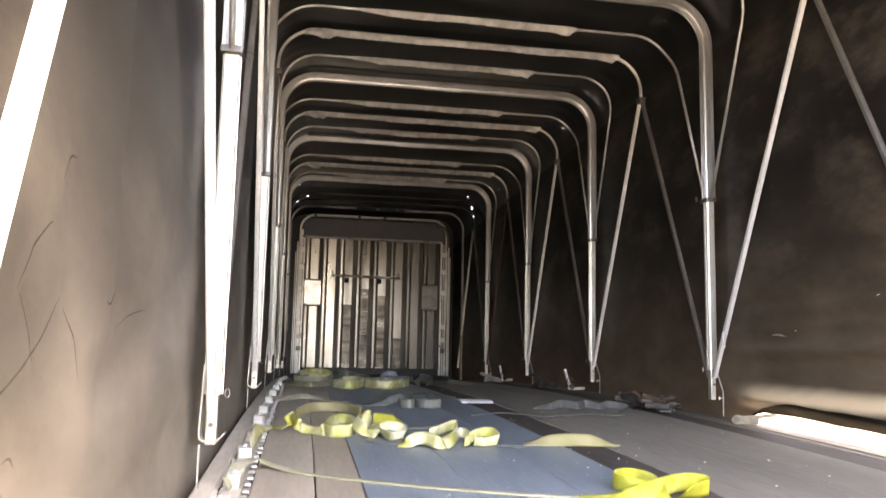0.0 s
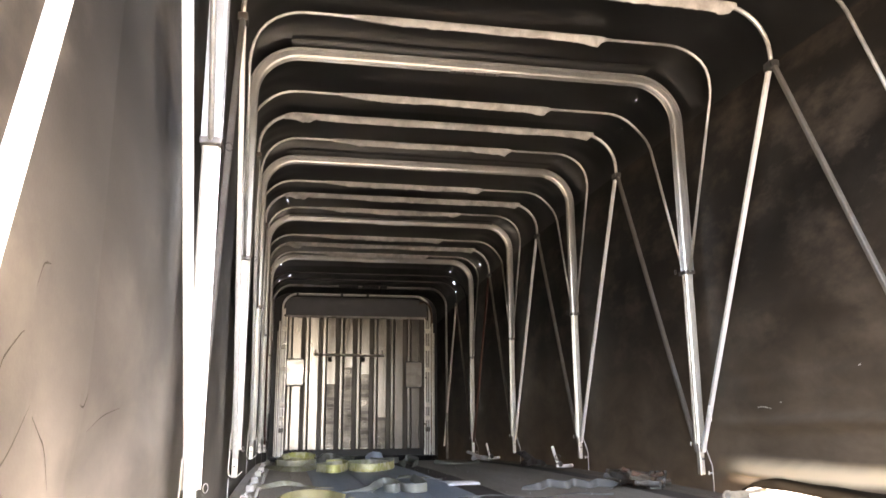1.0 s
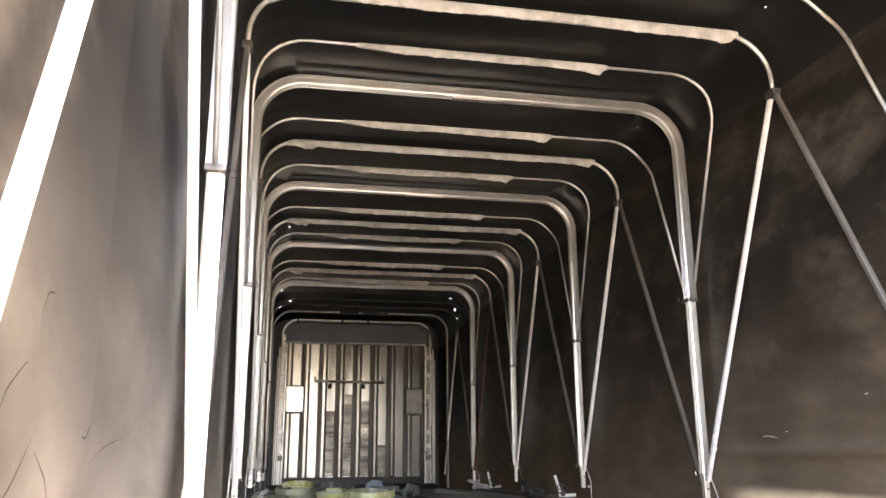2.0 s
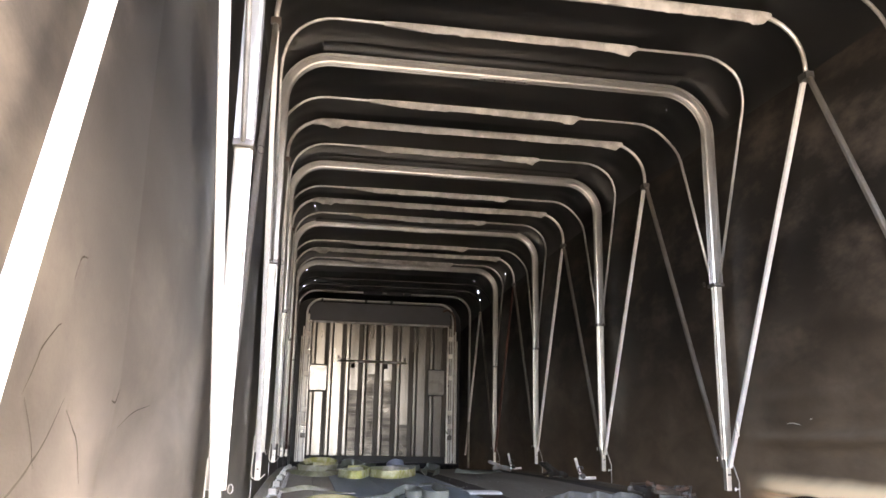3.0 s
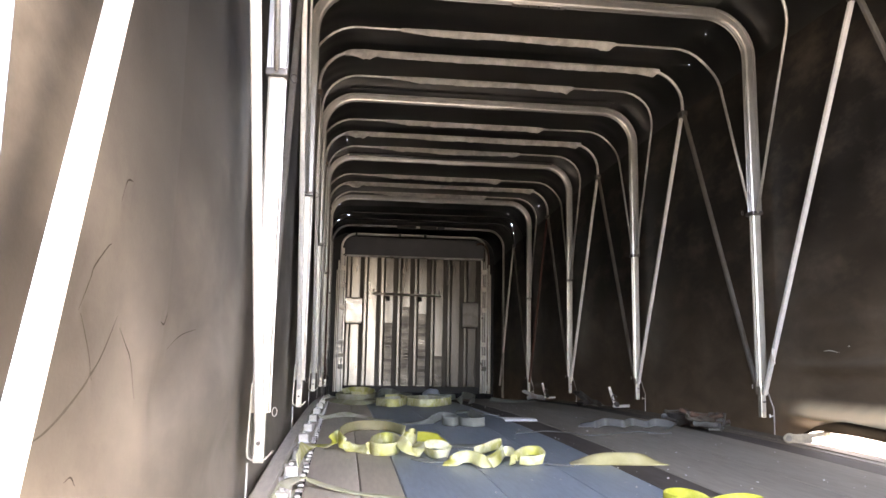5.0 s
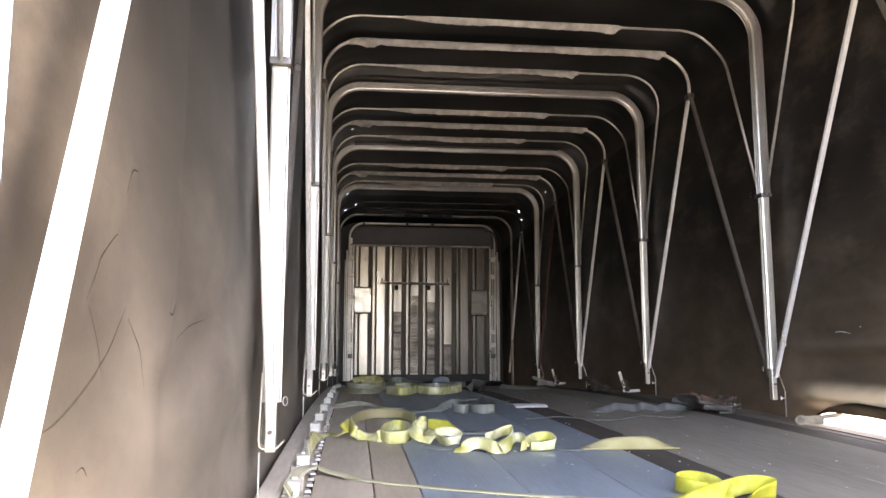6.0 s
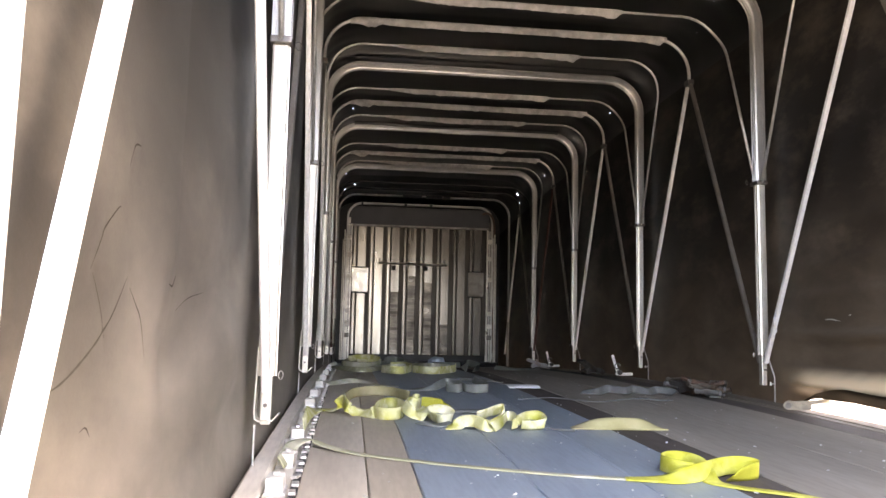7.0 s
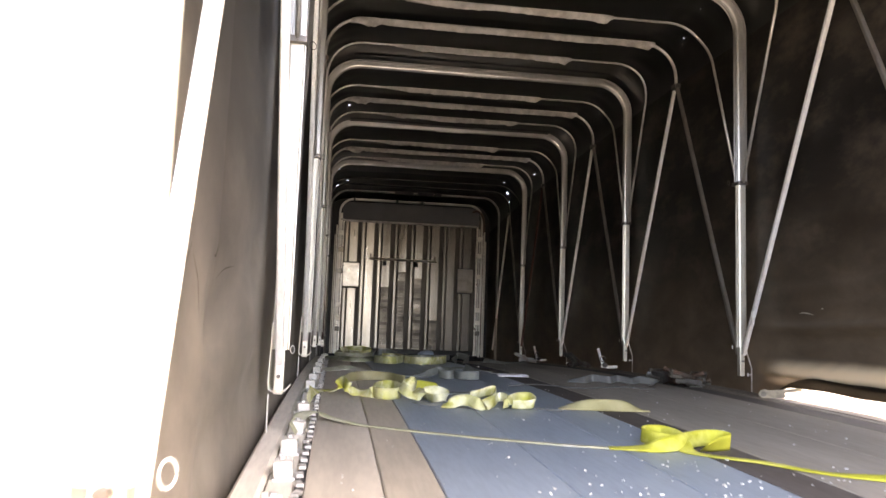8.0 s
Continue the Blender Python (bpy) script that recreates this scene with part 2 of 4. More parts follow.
PLANK_BROWN = mat("worn_brown_plank", (0.43, 0.372, 0.288), (0.345, 0.297, 0.228), 0.5, 0.0, 5, LONG, 70, 0.2, 0.0008, 0.1,
                  stain=(0.27, 0.23, 0.2), stain_scale=5, stain_amt=0.4, piece=0.06)
PLANK_PALE = mat("pale_worn_brown_plank", (0.56, 0.495, 0.4), (0.45, 0.395, 0.315), 0.5, 0.0, 5, LONG, 70, 0.2, 0.0008, 0.1,
                 stain=(0.36, 0.31, 0.25), stain_scale=5, stain_amt=0.4)
PLANK_BLUE = mat("blue_grey_aluminium_plank", (0.255, 0.305, 0.345), (0.205, 0.248, 0.285), 0.42, 0.05, 4, LONG, 70, 0.2, 0.0008, 0.1,
                 stain=(0.28, 0.325, 0.35), stain_scale=5, stain_amt=0.4, piece=0.05, groove=18)
PLANK_DARK = mat("dark_stained_plank", (0.115, 0.098, 0.084), (0.085, 0.073, 0.063), 0.75, 0.0, 5, LONG, 70, 0.25, 0.0008, 0.1,
                 stain=(0.12, 0.105, 0.095), stain_scale=6, stain_amt=0.35, piece=0.08, spec=0.06)
PLANK_GREY = mat("grey_plank", (0.305, 0.27, 0.224), (0.252, 0.223, 0.185), 0.75, 0.0, 5, LONG, 70, 0.2, 0.0008, 0.1,
                 stain=(0.22, 0.198, 0.165), stain_scale=3, stain_amt=0.3, piece=0.06, spec=0.15)
RAIL = mat("grey_painted_rail", (0.78, 0.71, 0.6), (0.62, 0.565, 0.475), 0.5, 0.0, 7, LONG, 80, 0.2, 0.001, spec=0.15)
# shaded copy of RAIL: the right rail's shade is put into its colour
RAIL_SHADED = mat("shaded_brown_grey_rail", (0.22, 0.186, 0.148), (0.165, 0.14, 0.112), 0.8, 0.0, 7, LONG, 80, 0.2, 0.001, spec=0.1)
# pale blotches in YELLOW and YELLOW_BRIGHT paint in highlights on the folds
YELLOW = mat("yellow_webbing", (0.5, 0.475, 0.06), (0.72, 0.69, 0.4), 0.75, 0.0, 11, (1, 1, 1), 420, 0.5, 0.001,
             stain=(0.88, 0.85, 0.62), stain_scale=9, stain_amt=0.9)
YELLOW_BRIGHT = mat("bright_yellow_webbing", (0.5, 0.48, 0.04), (0.34, 0.325, 0.03), 0.75, 0.0, 9, (1, 1, 1), 420, 0.5, 0.001,
                    stain=(0.72, 0.69, 0.2), stain_scale=5, stain_amt=0.6)
YELLOW_FADED = mat("faded_cream_webbing", (0.44, 0.4, 0.2), (0.3, 0.265, 0.12), 0.8, 0.0, 7, (1, 1, 1), 420, 0.5, 0.001,
                   stain=(0.46, 0.38, 0.26), stain_scale=5, stain_amt=0.5)
YELLOW_WORN = mat("worn_yellow_webbing", (0.46, 0.45, 0.28), (0.35, 0.34, 0.22), 0.8, 0.0, 9, (1, 1, 1), 420, 0.5, 0.001,
                  stain=(0.6, 0.57, 0.48), stain_scale=5, stain_amt=0.8)
GREY_WEB = mat("dirty_grey_webbing", (0.3, 0.31, 0.27), (0.2, 0.21, 0.18), 0.85, 0.0, 9, (1, 1, 1), 420, 0.5, 0.001)
CORD = mat("dull_grey_cord", (0.16, 0.16, 0.15), (0.1, 0.1, 0.09), 0.85, 0.0, 9, (1, 1, 1), 420, 0.5, 0.001)
BLACK_WEB = mat("black_webbing", (0.03, 0.031, 0.034), (0.02, 0.02, 0.022), 0.6, 0.0, 9, (1, 1, 1), 420, 0.5, 0.001)
PAPER = mat("white_paper", (0.86, 0.86, 0.84), (0.82, 0.82, 0.8), 0.8, 0.0, 20, amount=0.05)
BAG = mat("pale_blue_plastic", (0.5, 0.58, 0.68), (0.4, 0.47, 0.56), 0.35, 0.0, 14)
CHIP = mat("pale_chips", (0.6, 0.6, 0.58), (0.48, 0.46, 0.43), 0.7, 0.0, 30)
BOX_PALE = mat("pale_grey_box", (0.78, 0.75, 0.69), (0.66, 0.63, 0.58), 0.5, 0.2, 12, stain=(0.3, 0.26, 0.2), stain_scale=10, stain_amt=0.4)
BOX_GREY = mat("grey_metal_box", (0.34, 0.32, 0.29), (0.27, 0.25, 0.23), 0.5, 0.6, 12, stain=(0.14, 0.11, 0.09), stain_scale=10, stain_amt=0.4)
GROUND = mat("weathered_asphalt", (0.108, 0.102, 0.092), (0.084, 0.079, 0.071), 0.9, 0.0, 0.6, (1, 1, 1), 30, 0.4, 0.004,
             stain=(0.068, 0.064, 0.058), stain_scale=0.4, stain_amt=0.5)
HEAD = mat("dark_grey_panel", (0.06, 0.062, 0.065), (0.045, 0.046, 0.05), 0.4, 0.2, 4)


# ---------------------------------------------------------------- mesh helpers
def camber(y):
    """Height of the arched deck at y."""
    return 0.209 * (1 - ((y - 5.75) / 6.5) ** 2)


def part(name, bm, material, parent=None, label="", smooth=False):
    me = bpy.data.meshes.new(name)
    bmesh.ops.recalc_face_normals(bm, faces=bm.faces)
    bm.to_mesh(me)
    bm.free()
    me.materials.append(material)
    if smooth:
        me.polygons.foreach_set("use_smooth", [True] * len(me.polygons))
    ob = new(name, me)
    if parent is not None:
        ob.parent = parent
    if label:
        ob["label"] = label
    return ob


def empty(name, label, category, group="", kind=""):
    ob = new(name)
    ob.empty_display_size = 0.1
    return tagged(ob, label, category, group, kind)


def add_box(bm, x0, x1, y0, y1, z0, z1, bevel=0.0, m=None):
    b = bmesh.new() if bevel or m is not None else bm
    vs = [b.verts.new((x, y, z)) for x in (x0, x1) for y in (y0, y1) for z in (z0, z1)]
    for f in ((0, 1, 3, 2), (4, 6, 7, 5), (0, 4, 5, 1), (2, 3, 7, 6), (0, 2, 6, 4), (1, 5, 7, 3)):
        b.faces.new([vs[i] for i in f])
    if b is not bm:
        if bevel:
            bmesh.ops.bevel(b, geom=b.edges[:], offset=bevel, segments=2, affect="EDGES", profile=0.6)
        if m is not None:
            bmesh.ops.transform(b, matrix=m, verts=b.verts)
        merge(bm, b)
    return bm


def merge(bm, other):
    vs = {}
    for v in other.verts:
        vs[v] = bm.verts.new(v.co)
    for f in other.faces:
        bm.faces.new([vs[v] for v in f.verts])
    other.free()


def box(x0, x1, y0, y1, z0, z1, bevel=0.0, m=None):
    return add_box(bmesh.new(), x0, x1, y0, y1, z0, z1, bevel, m)


def add_sweep(bm, path, profile, side, caps=True):
    """Sweep a closed profile of (u, v) along a path. side: the direction of u, kept as far as the path allows."""
    path = [Vector(p) for p in path]
    rings = []
    for i, p in enumerate(path):
        t = (path[min(i + 1, len(path) - 1)] - path[max(i - 1, 0)]).normalized()
        s = Vector(side)
        s = (s - t * s.dot(t)).normalized()
        w = t.cross(s)
        rings.append([bm.verts.new(p + s * u + w * v) for u, v in profile])
    k = len(profile)
    for a, b in zip(rings, rings[1:]):
        for i in range(k):
            bm.faces.new((a[i], a[(i + 1) % k], b[(i + 1) % k], b[i]))
    if caps:
        bm.faces.new(rings[0][::-1])
        bm.faces.new(rings[-1])
    return bm


def rect(w, h, c=0.006):
    w, h = w / 2, h / 2
    return [(w - c, -h), (w, -h + c), (w, h - c), (w - c, h), (-w + c, h), (-w, h - c), (-w, -h + c), (-w + c, -h)]


def disc(r, k=10):
    return [(r * math.cos(2 * math.pi * i / k), r * math.sin(2 * math.pi * i / k)) for i in range(k)]


def smooth_path(points, steps=6):
    """Catmull-Rom through tuples of any length."""
    pts = [np.array(p, float) for p in points]
    pts = [2 * pts[0] - pts[1]] + pts + [2 * pts[-1] - pts[-2]]
    out = []
    for i in range(1, len(pts) - 2):
        p0, p1, p2, p3 = pts[i - 1:i + 3]
        for k in range(steps):
            t = k / steps
            out.append(0.5 * (2 * p1 + (p2 - p0) * t + (2 * p0 - 5 * p1 + 4 * p2 - p3) * t * t + (3 * p1 - p0 - 3 * p2 + p3) * t ** 3))
    out.append(pts[-2])
    return out


# ---------------------------------------------------------------- ground
bm = bmesh.new()
vs = [bm.verts.new(p) for p in ((-2500, -2500, -1.22), (2500, -2500, -1.22), (2500, 2500, -1.22), (-2500, 2500, -1.22))]
bm.faces.new(vs)
tagged(part("ground", bm, GROUND), "weathered grey asphalt yard around the trailer", "ground", kind="structure")

# ---------------------------------------------------------------- deck
# REAR: unseen stretch behind the camera, added to shape the light inside
REAR, FRONT = -1.6, 12.3
YS = [REAR + (FRONT - REAR) * i / 30 for i in range(31)]


def lengthwise(x0, x1, z0, z1, y0=REAR, y1=FRONT, chamfer=0.004):
    ys = [y0 + (y1 - y0) * i / 30 for i in range(31)]
    w, h = x1 - x0, z1 - z0
    prof = rect(w, h, chamfer)
    bm = bmesh.new()
    add_sweep(bm, [((x0 + x1) / 2, y, (z0 + z1) / 2 + camber(y)) for y in ys], prof, (1, 0, 0))
    return bm


floor = part("floor", lengthwise(-0.02, 2.52, -0.2, -0.032), BLACK_GAP)
tagged(floor, "arched flatbed trailer deck of long worn metal planks", "floor", kind="structure")
PLANKS = [(0.112, 0.283, PLANK_PALE, 0), (0.286, 0.414, PLANK_BROWN, 0), (0.417, 0.716, PLANK_BLUE, 0), (0.7168, 1.0132, PLANK_BLUE, 0),
          (1.014, 1.24, PLANK_BLUE, 0), (1.243, 1.4, PLANK_DARK, -0.001), (1.403, 1.79, PLANK_GREY, 0), (1.793, 2.19, PLANK_GREY, 0),
          (2.193, 2.345, PLANK_DARK, -0.002), (2.348, 2.40, RAIL_SHADED, 0)]
for x0, x1, m, dz in PLANKS:
    part("plank", lengthwise(x0, x1, -0.03, dz, chamfer=0.003), m, floor)


def side_rail(x0, x1, name, label, paint):
    r = part(name, lengthwise(x0, x1, -0.15, 0.004, chamfer=0.01 if x0 < 1 else 0.001), paint)
    return tagged(r, label, "side rail", kind="structure")


side_rail(-0.04, 0.026, "trim_left", "grey painted side rail along the deck edge", RAIL)
side_rail(2.474, 2.508, "trim_right", "brown grey side rail along the deck edge, shade in its colour", RAIL_SHADED)
part("web", lengthwise(0.028, 0.091, -0.03, -0.006), RAIL, floor)
part("web", lengthwise(2.401, 2.4735, -0.03, 0.003, chamfer=0.0005), RAIL_SHADED, floor)

# ---------------------------------------------------------------- the sliding bows
MAIN_Y = [0.44, 2.235, 4.115, 5.978, 7.828, 9.64, 11.52]
RISE = {4: 1.012, 5: 1.022}     # the bows stand a little taller towards the front
XL, XR, HINGE, TOP = 0.0, 2.5, 1.216, 2.398


def arch(y, x0, x1, z_leg, top, r, k=8):
    pts = [(x0, y, z_leg)]
    pts += [(x0 + r - r * math.cos(math.pi / 2 * i / k), y, top - r + r * math.sin(math.pi / 2 * i / k)) for i in range(k + 1)]
    pts += [(x1 - r + r * math.sin(math.pi / 2 * i / k), y, top - r + r * math.cos(math.pi / 2 * i / k)) for i in range(k + 1)]
    pts.append((x1, y, z_leg))
    return pts


def main_profile():
    """A flat-faced extrusion with two fine grooves and a narrow flange along its outer side. u runs along the trailer, v inwards."""
    half = [(0.0, 0.028), (0.009, 0.028), (0.0105, 0.025), (0.013, 0.025), (0.0145, 0.028), (0.02, 0.0275), (0.0235, 0.024), (0.026, 0.016),
            (0.026, -0.016), (0.033, -0.018), (0.033, -0.028)]
    return [(-u, v) for u, v in half[:0:-1]] + half


def fluted(x, s, z0, z1):
    """A leg with three flutes on its inner face."""
    prof = [(-0.021, -0.024), (0.021, -0.024), (0.023, -0.018), (0.023, 0.012), (0.02, 0.02), (0.013, 0.024), (0.0115, 0.019), (0.0065, 0.019), (0.005, 0.026),
            (-0.005, 0.026), (-0.0065, 0.019), (-0.0115, 0.019), (-0.013, 0.024), (-0.02, 0.02), (-0.023, 0.012), (-0.023, -0.018)]
    bm = bmesh.new()
    lo, hi = [], []
    for u, w in prof:
        lo.append(bm.verts.new((x + s * w, u, z0)))
        hi.append(bm.verts.new((x + s * w, u, z1)))
    k = len(prof)
    for i in range(k):
        bm.faces.new((lo[i], lo[(i + 1) % k], hi[(i + 1) % k], hi[i]))
    bm.faces.new(lo)
    bm.faces.new(hi)
    return bm


def wire_ring(x, y, z, r, tilt):
    bm = bmesh.new()
    add_sweep(bm, [(x + r * math.cos(q) * tilt, y + r * 0.6 * math.cos(q), z + r * math.sin(q)) for q in np.linspace(0, 6.1, 14)], disc(0.0015, 6), (1, -0.4, 0))
    return bm


def main_bow():
    """One main bow standing at y = 0 on a deck at z = 0."""
    th = empty("main_bow", "wide aluminium main bow with hinged legs on the deck edge", "tarp bow", "main bows")
    bm = bmesh.new()
    path = arch(0, XL, XR, HINGE + 0.01, TOP, 0.26, 10)
    add_sweep(bm, path, [(u, -v) for u, v in main_profile()], (0, 1, 0))
    part("arch", bm, ALU, th, smooth=False)
    part("splice", box(1.1, 1.4, -0.02, 0.02, TOP - 0.034, TOP - 0.02, 0.003), ALU, th, "riveted splice plate")
    for xr in (1.13, 1.19, 1.25, 1.31, 1.37):
        bm = bmesh.new()
        add_sweep(bm, [(xr, -0.006, TOP - 0.033), (xr, -0.006, TOP - 0.038)], disc(0.006, 8), (1, 0, 0))
        part("rivet", bm, STEEL, th)
    for x, s in ((XL, 1), (XR, -1)):
        part("leg", fluted(x, s, 0.25, HINGE - 0.012), ALU_LEG, th)
        part("hinge", box(x - 0.031, x + 0.031, -0.042, 0.042, HINGE - 0.012, HINGE + 0.01, 0.004), STEEL, th, "dark steel hinge collar")
        part("ring", wire_ring(x + s * 0.045, 0.05, HINGE + 0.012, 0.013, 0.8), STEEL, th, "bent wire ring")
        part("foot", box(x - 0.0145, x + 0.0145, -0.018, 0.018, 0.116 if s > 0 else 0.085, 0.28, 0.004), ALU_LEG, th, "narrow aluminium foot post")
        br = bmesh.new()
        if s > 0:
            add_sweep(br, [(x - 0.024, 0, 0.33), (x - 0.026, 0, 0.25), (x - 0.03, 0, 0.15), (x - 0.027, 0, 0.132), (x - 0.018, 0, 0.126), (x + 0.02, 0, 0.128), (x + 0.036, 0, 0.146)],
                      rect(0.05, 0.005, 0.001), (0, 1, 0))
            part("bracket", br, ALU_LEG, th, "bent aluminium foot bracket")
            part("hanger", box(x - 0.03, x - 0.026, -0.022, 0.0, -0.1, 0.116, 0.001), ZINC, th, "thin bright hanger strip")
        else:
            add_sweep(br, [(x + 0.014, -0.01, 0.27), (x + 0.024, -0.012, 0.24), (x + 0.052, -0.014, 0.15), (x + 0.058, -0.014, 0.13), (x + 0.058, -0.014, -0.1)], rect(0.007, 0.005, 0.001), (0, 1, 0))
            add_sweep(br, [(x + 0.058, -0.014, 0.095), (x + 0.034, -0.016, 0.092)], disc(0.0035, 6), (0, 1, 0))
            add_sweep(br, [(x + 0.034, -0.016, 0.084), (x + 0.034, -0.016, 0.104)], disc(0.0045, 6), (0, 1, 0))
            part("hanger", br, ZINC, th, "thin bright bent hanger rod with a pin")
        part("ring", wire_ring(x + s * 0.034, 0.034, 0.25, 0.012, 0.5), ZINC, th, "bent wire ring")
        for zz in (0.17, 0.245):
            bm = bmesh.new()
            add_sweep(bm, [(x, -0.034, zz), (x, 0.034, zz)], disc(0.006, 8), (1, 0, 0))
            part("bolt", bm, STEEL, th)
    return th


first = main_bow()
first.matrix_basis = pose(0, MAIN_Y[1], camber(MAIN_Y[1]))
mains = [first]
for i, y in enumerate(MAIN_Y):
    if i != 1 and i != 6:
        mains.append(copy_thing(first, pose(0, y, camber(y) + (0.02 if i == 0 else 0.0)) @ Matrix.Diagonal((1, 1, RISE.get(i, 1.0), 1))))


def ragged_sleeve(bm, x0, x1, z, r, seed, y, hang=0.02, taper=0.09, bend=0.24):
    """Frayed fabric sleeve wrapped round a tube that runs along x, its torn lower edge hanging under it."""
    rnd = random.Random(seed)
    n = max(16, int((x1 - x0) / 0.011))
    rings = []
    for i in range(n + 1):
        x = x0 + (x1 - x0) * i / n
        end = min(1.0, (x - x0) / taper, (x1 - x) / 0.05)
        end = max(0.0, end) ** 1.5
        h = hang * (0.85 + 0.5 * noise.noise((x * 3.1, seed * 3.1, 0)) + 0.28 * noise.noise((x * 19, seed, 4)) + rnd.uniform(-0.09, 0.09)) * end
        h = max(0.0, h) * (1 + (0.7 * math.exp(-((x1 - x - 0.06) / 0.07) ** 2) if x1 - x0 > 0.5 else 0.0))
        a, b = r - 0.0015 + 0.0045 * end ** 0.4, r - 0.0015 + 0.0065 * end ** 0.4
        lip = 0.004 * noise.noise((x * 9, seed, 8))
        arc = bend - math.sqrt(max(0.0, bend * bend - (bend - x) ** 2)) if x < bend else 0.0
        rings.append([bm.verts.new((x, y + yy, z - arc + zz)) for yy, zz in
                      ((-a * 0.6, a), (-b, 0.3 * b), (-b, -0.4 * b), (-b * 0.75 + lip, -b - h), (-b * 0.45 + lip, -b - h - 0.001), (0.2 * b, -b - h * 0.55),
                       (b * 0.9, -b - h * 0.4), (b, 0.1 * b), (a * 0.6, a))])
    for p, q in zip(rings, rings[1:]):
        for i in range(8):
            bm.faces.new((p[i], p[i + 1], q[i + 1], q[i]))


def mid_bow(y, z, y_back, y_front, seed, dark=False):
    th = empty("mid_bow", "thin tube bow wrapped in frayed cream webbing above slanting struts", "tarp bow", "mid bows")
    th.matrix_basis = pose(0, y, z)
    bm = bmesh.new()
    add_sweep(bm, arch(0, XL, XR, 2.09, 2.385, 0.24), disc(0.0115, 10), (0, 1, 0))
    part("arch", bm, RUBBER if dark else TUBE, th, smooth=True)
    if not dark:
        bm = bmesh.new()
        ragged_sleeve(bm, *((0.08, 0.33) if seed < 13 else (0.16, 0.38)), 2.383, 0.016, seed + 7, 0, 0.032, 0.1)
        part("sleeve", bm, TAPE, th, "bunched end of the cream webbing sleeve")
        bm = bmesh.new()
        ragged_sleeve(bm, 0.26 if seed < 13 else 0.31, 2.34, 2.385, 0.0135, seed, 0, 0.026 if seed < 13 else 0.018)
        part("sleeve", bm, TAPE, th, "frayed cream webbing sleeve")
    for x, s in ((XL, 1), (XR, -1)):
        part("joint", box(x - 0.022, x + 0.022, -0.035, 0.035, 2.06, 2.1, 0.006), STEEL, th, "dark steel joint")
        for ye in (y_back, y_front):
            if ye is None:
                continue
            zb = camber(ye) - z
            bm = bmesh.new()
            d = 0.012 if ye > y else -0.012
            foot = -d * 2.5
            wide, xs = 0.024, x
            if seed == 11 and ye < y:
                d, foot, wide, xs = 0.035, 0.039, 0.0205, x + 0.0055 * s
            add_sweep(bm, [(xs, d, 2.09), (xs, ye - y + foot, 0.21 + zb)], rect(wide, wide, 0.004), (1, 0, 0))
            part("strut", bm, RED if seed == 15 and ye > y else STRUT if ye > y or seed == 11 else STRUT_SHADED, th)
    return th


def lift_bow(y, z, y_main, seed, sleeve=True, top=2.405, out=0.0):
    tube = TUBE if sleeve else DARK_TUBE
    th = empty("lift_bow", "slim round tube bow with slanting legs hinged on a main bow", "tarp bow", "lift bows")
    th.matrix_basis = pose(0, y, z)
    dy, zb = y_main - y, camber(y_main) - z
    xl, xr = XL - out, XR + out
    pts = arch(0, xl, xr, top - 0.3, top, 0.27)
    zt = top - 0.285
    s = 0.035 if dy < 0 else -0.035
    zs, zh = top - 0.1, HINGE + zb
    pts = [(x, (dy + s) * max(0.0, zs - zz) / (zs - zh), zz) for x, yy, zz in pts if zz >= zt]
    path = [(XL, dy + s, HINGE + zb)] + pts + [(XR, dy + s, HINGE + zb)]
    bm = bmesh.new()
    add_sweep(bm, path, disc(0.0085, 8), (0.02, 1, 0.01))
    part("arch", bm, tube, th, smooth=True)
    if sleeve:
        bm = bmesh.new()
        ragged_sleeve(bm, 0.5, 1.87, top, 0.011, seed, 0, 0.022, 0.2)
        part("sleeve", bm, TAPE, th, "frayed cream webbing sleeve")
    return th


for i in range(len(MAIN_Y) - 1):
    a, b = MAIN_Y[i], MAIN_Y[i + 1]
    mid = (a + b) / 2 - (0.03 if i else 0.148)
    mid_bow(mid, camber(mid), a, b, 11 + i, i == 5)
    q = (b - a) / 4
    lift_bow(a + q, camber(a + q), a, 40 + i, i < 5, 2.37, 0.026)
    if i < 5:
        lift_bow(b - q, camber(b - q), b, 60 + i)

# the slim front bow by the bulkhead, with black cloth over its middle
front = empty("front_bow", "slim dull aluminium front bow with black cloth wraps", "tarp bow")
fy = 11.27
bm = bmesh.new()
add_sweep(bm, arch(fy, XL, XR, camber(fy) + 0.02, TOP + 0.06 + camber(fy), 0.26, 10), disc(0.017, 10), (0, 1, 0))
part("arch", bm, ALU_DULL, front, smooth=True)
for x0, x1 in ((0.92, 1.2), (1.26, 1.5), (1.52, 1.62)):
    part("wrap", box(x0, x1, fy - 0.024, fy + 0.024, TOP + camber(fy) + 0.03, TOP + camber(fy) + 0.084, 0.008), RUBBER, front, "black cloth wrap")

# ---------------------------------------------------------------- tarp
T0, T1, ROOF0 = 0.635, 12.35, 0.5
TX0, TX1, TTOP, TR = -0.062, 2.562, 2.437, 0.3


def sag(y):
    """How far the tarp sinks in between two bows, 0 at a bow."""
    ys = sorted(MAIN_Y + [(p + q) / 2 - 0.03 for p, q in zip(MAIN_Y, MAIN_Y[1:])])
    for p, q in zip(ys, ys[1:]):
        if p <= y <= q:
            u = (y - p) / (q - p)
            return 4 * u * (1 - u)
    return 0.0


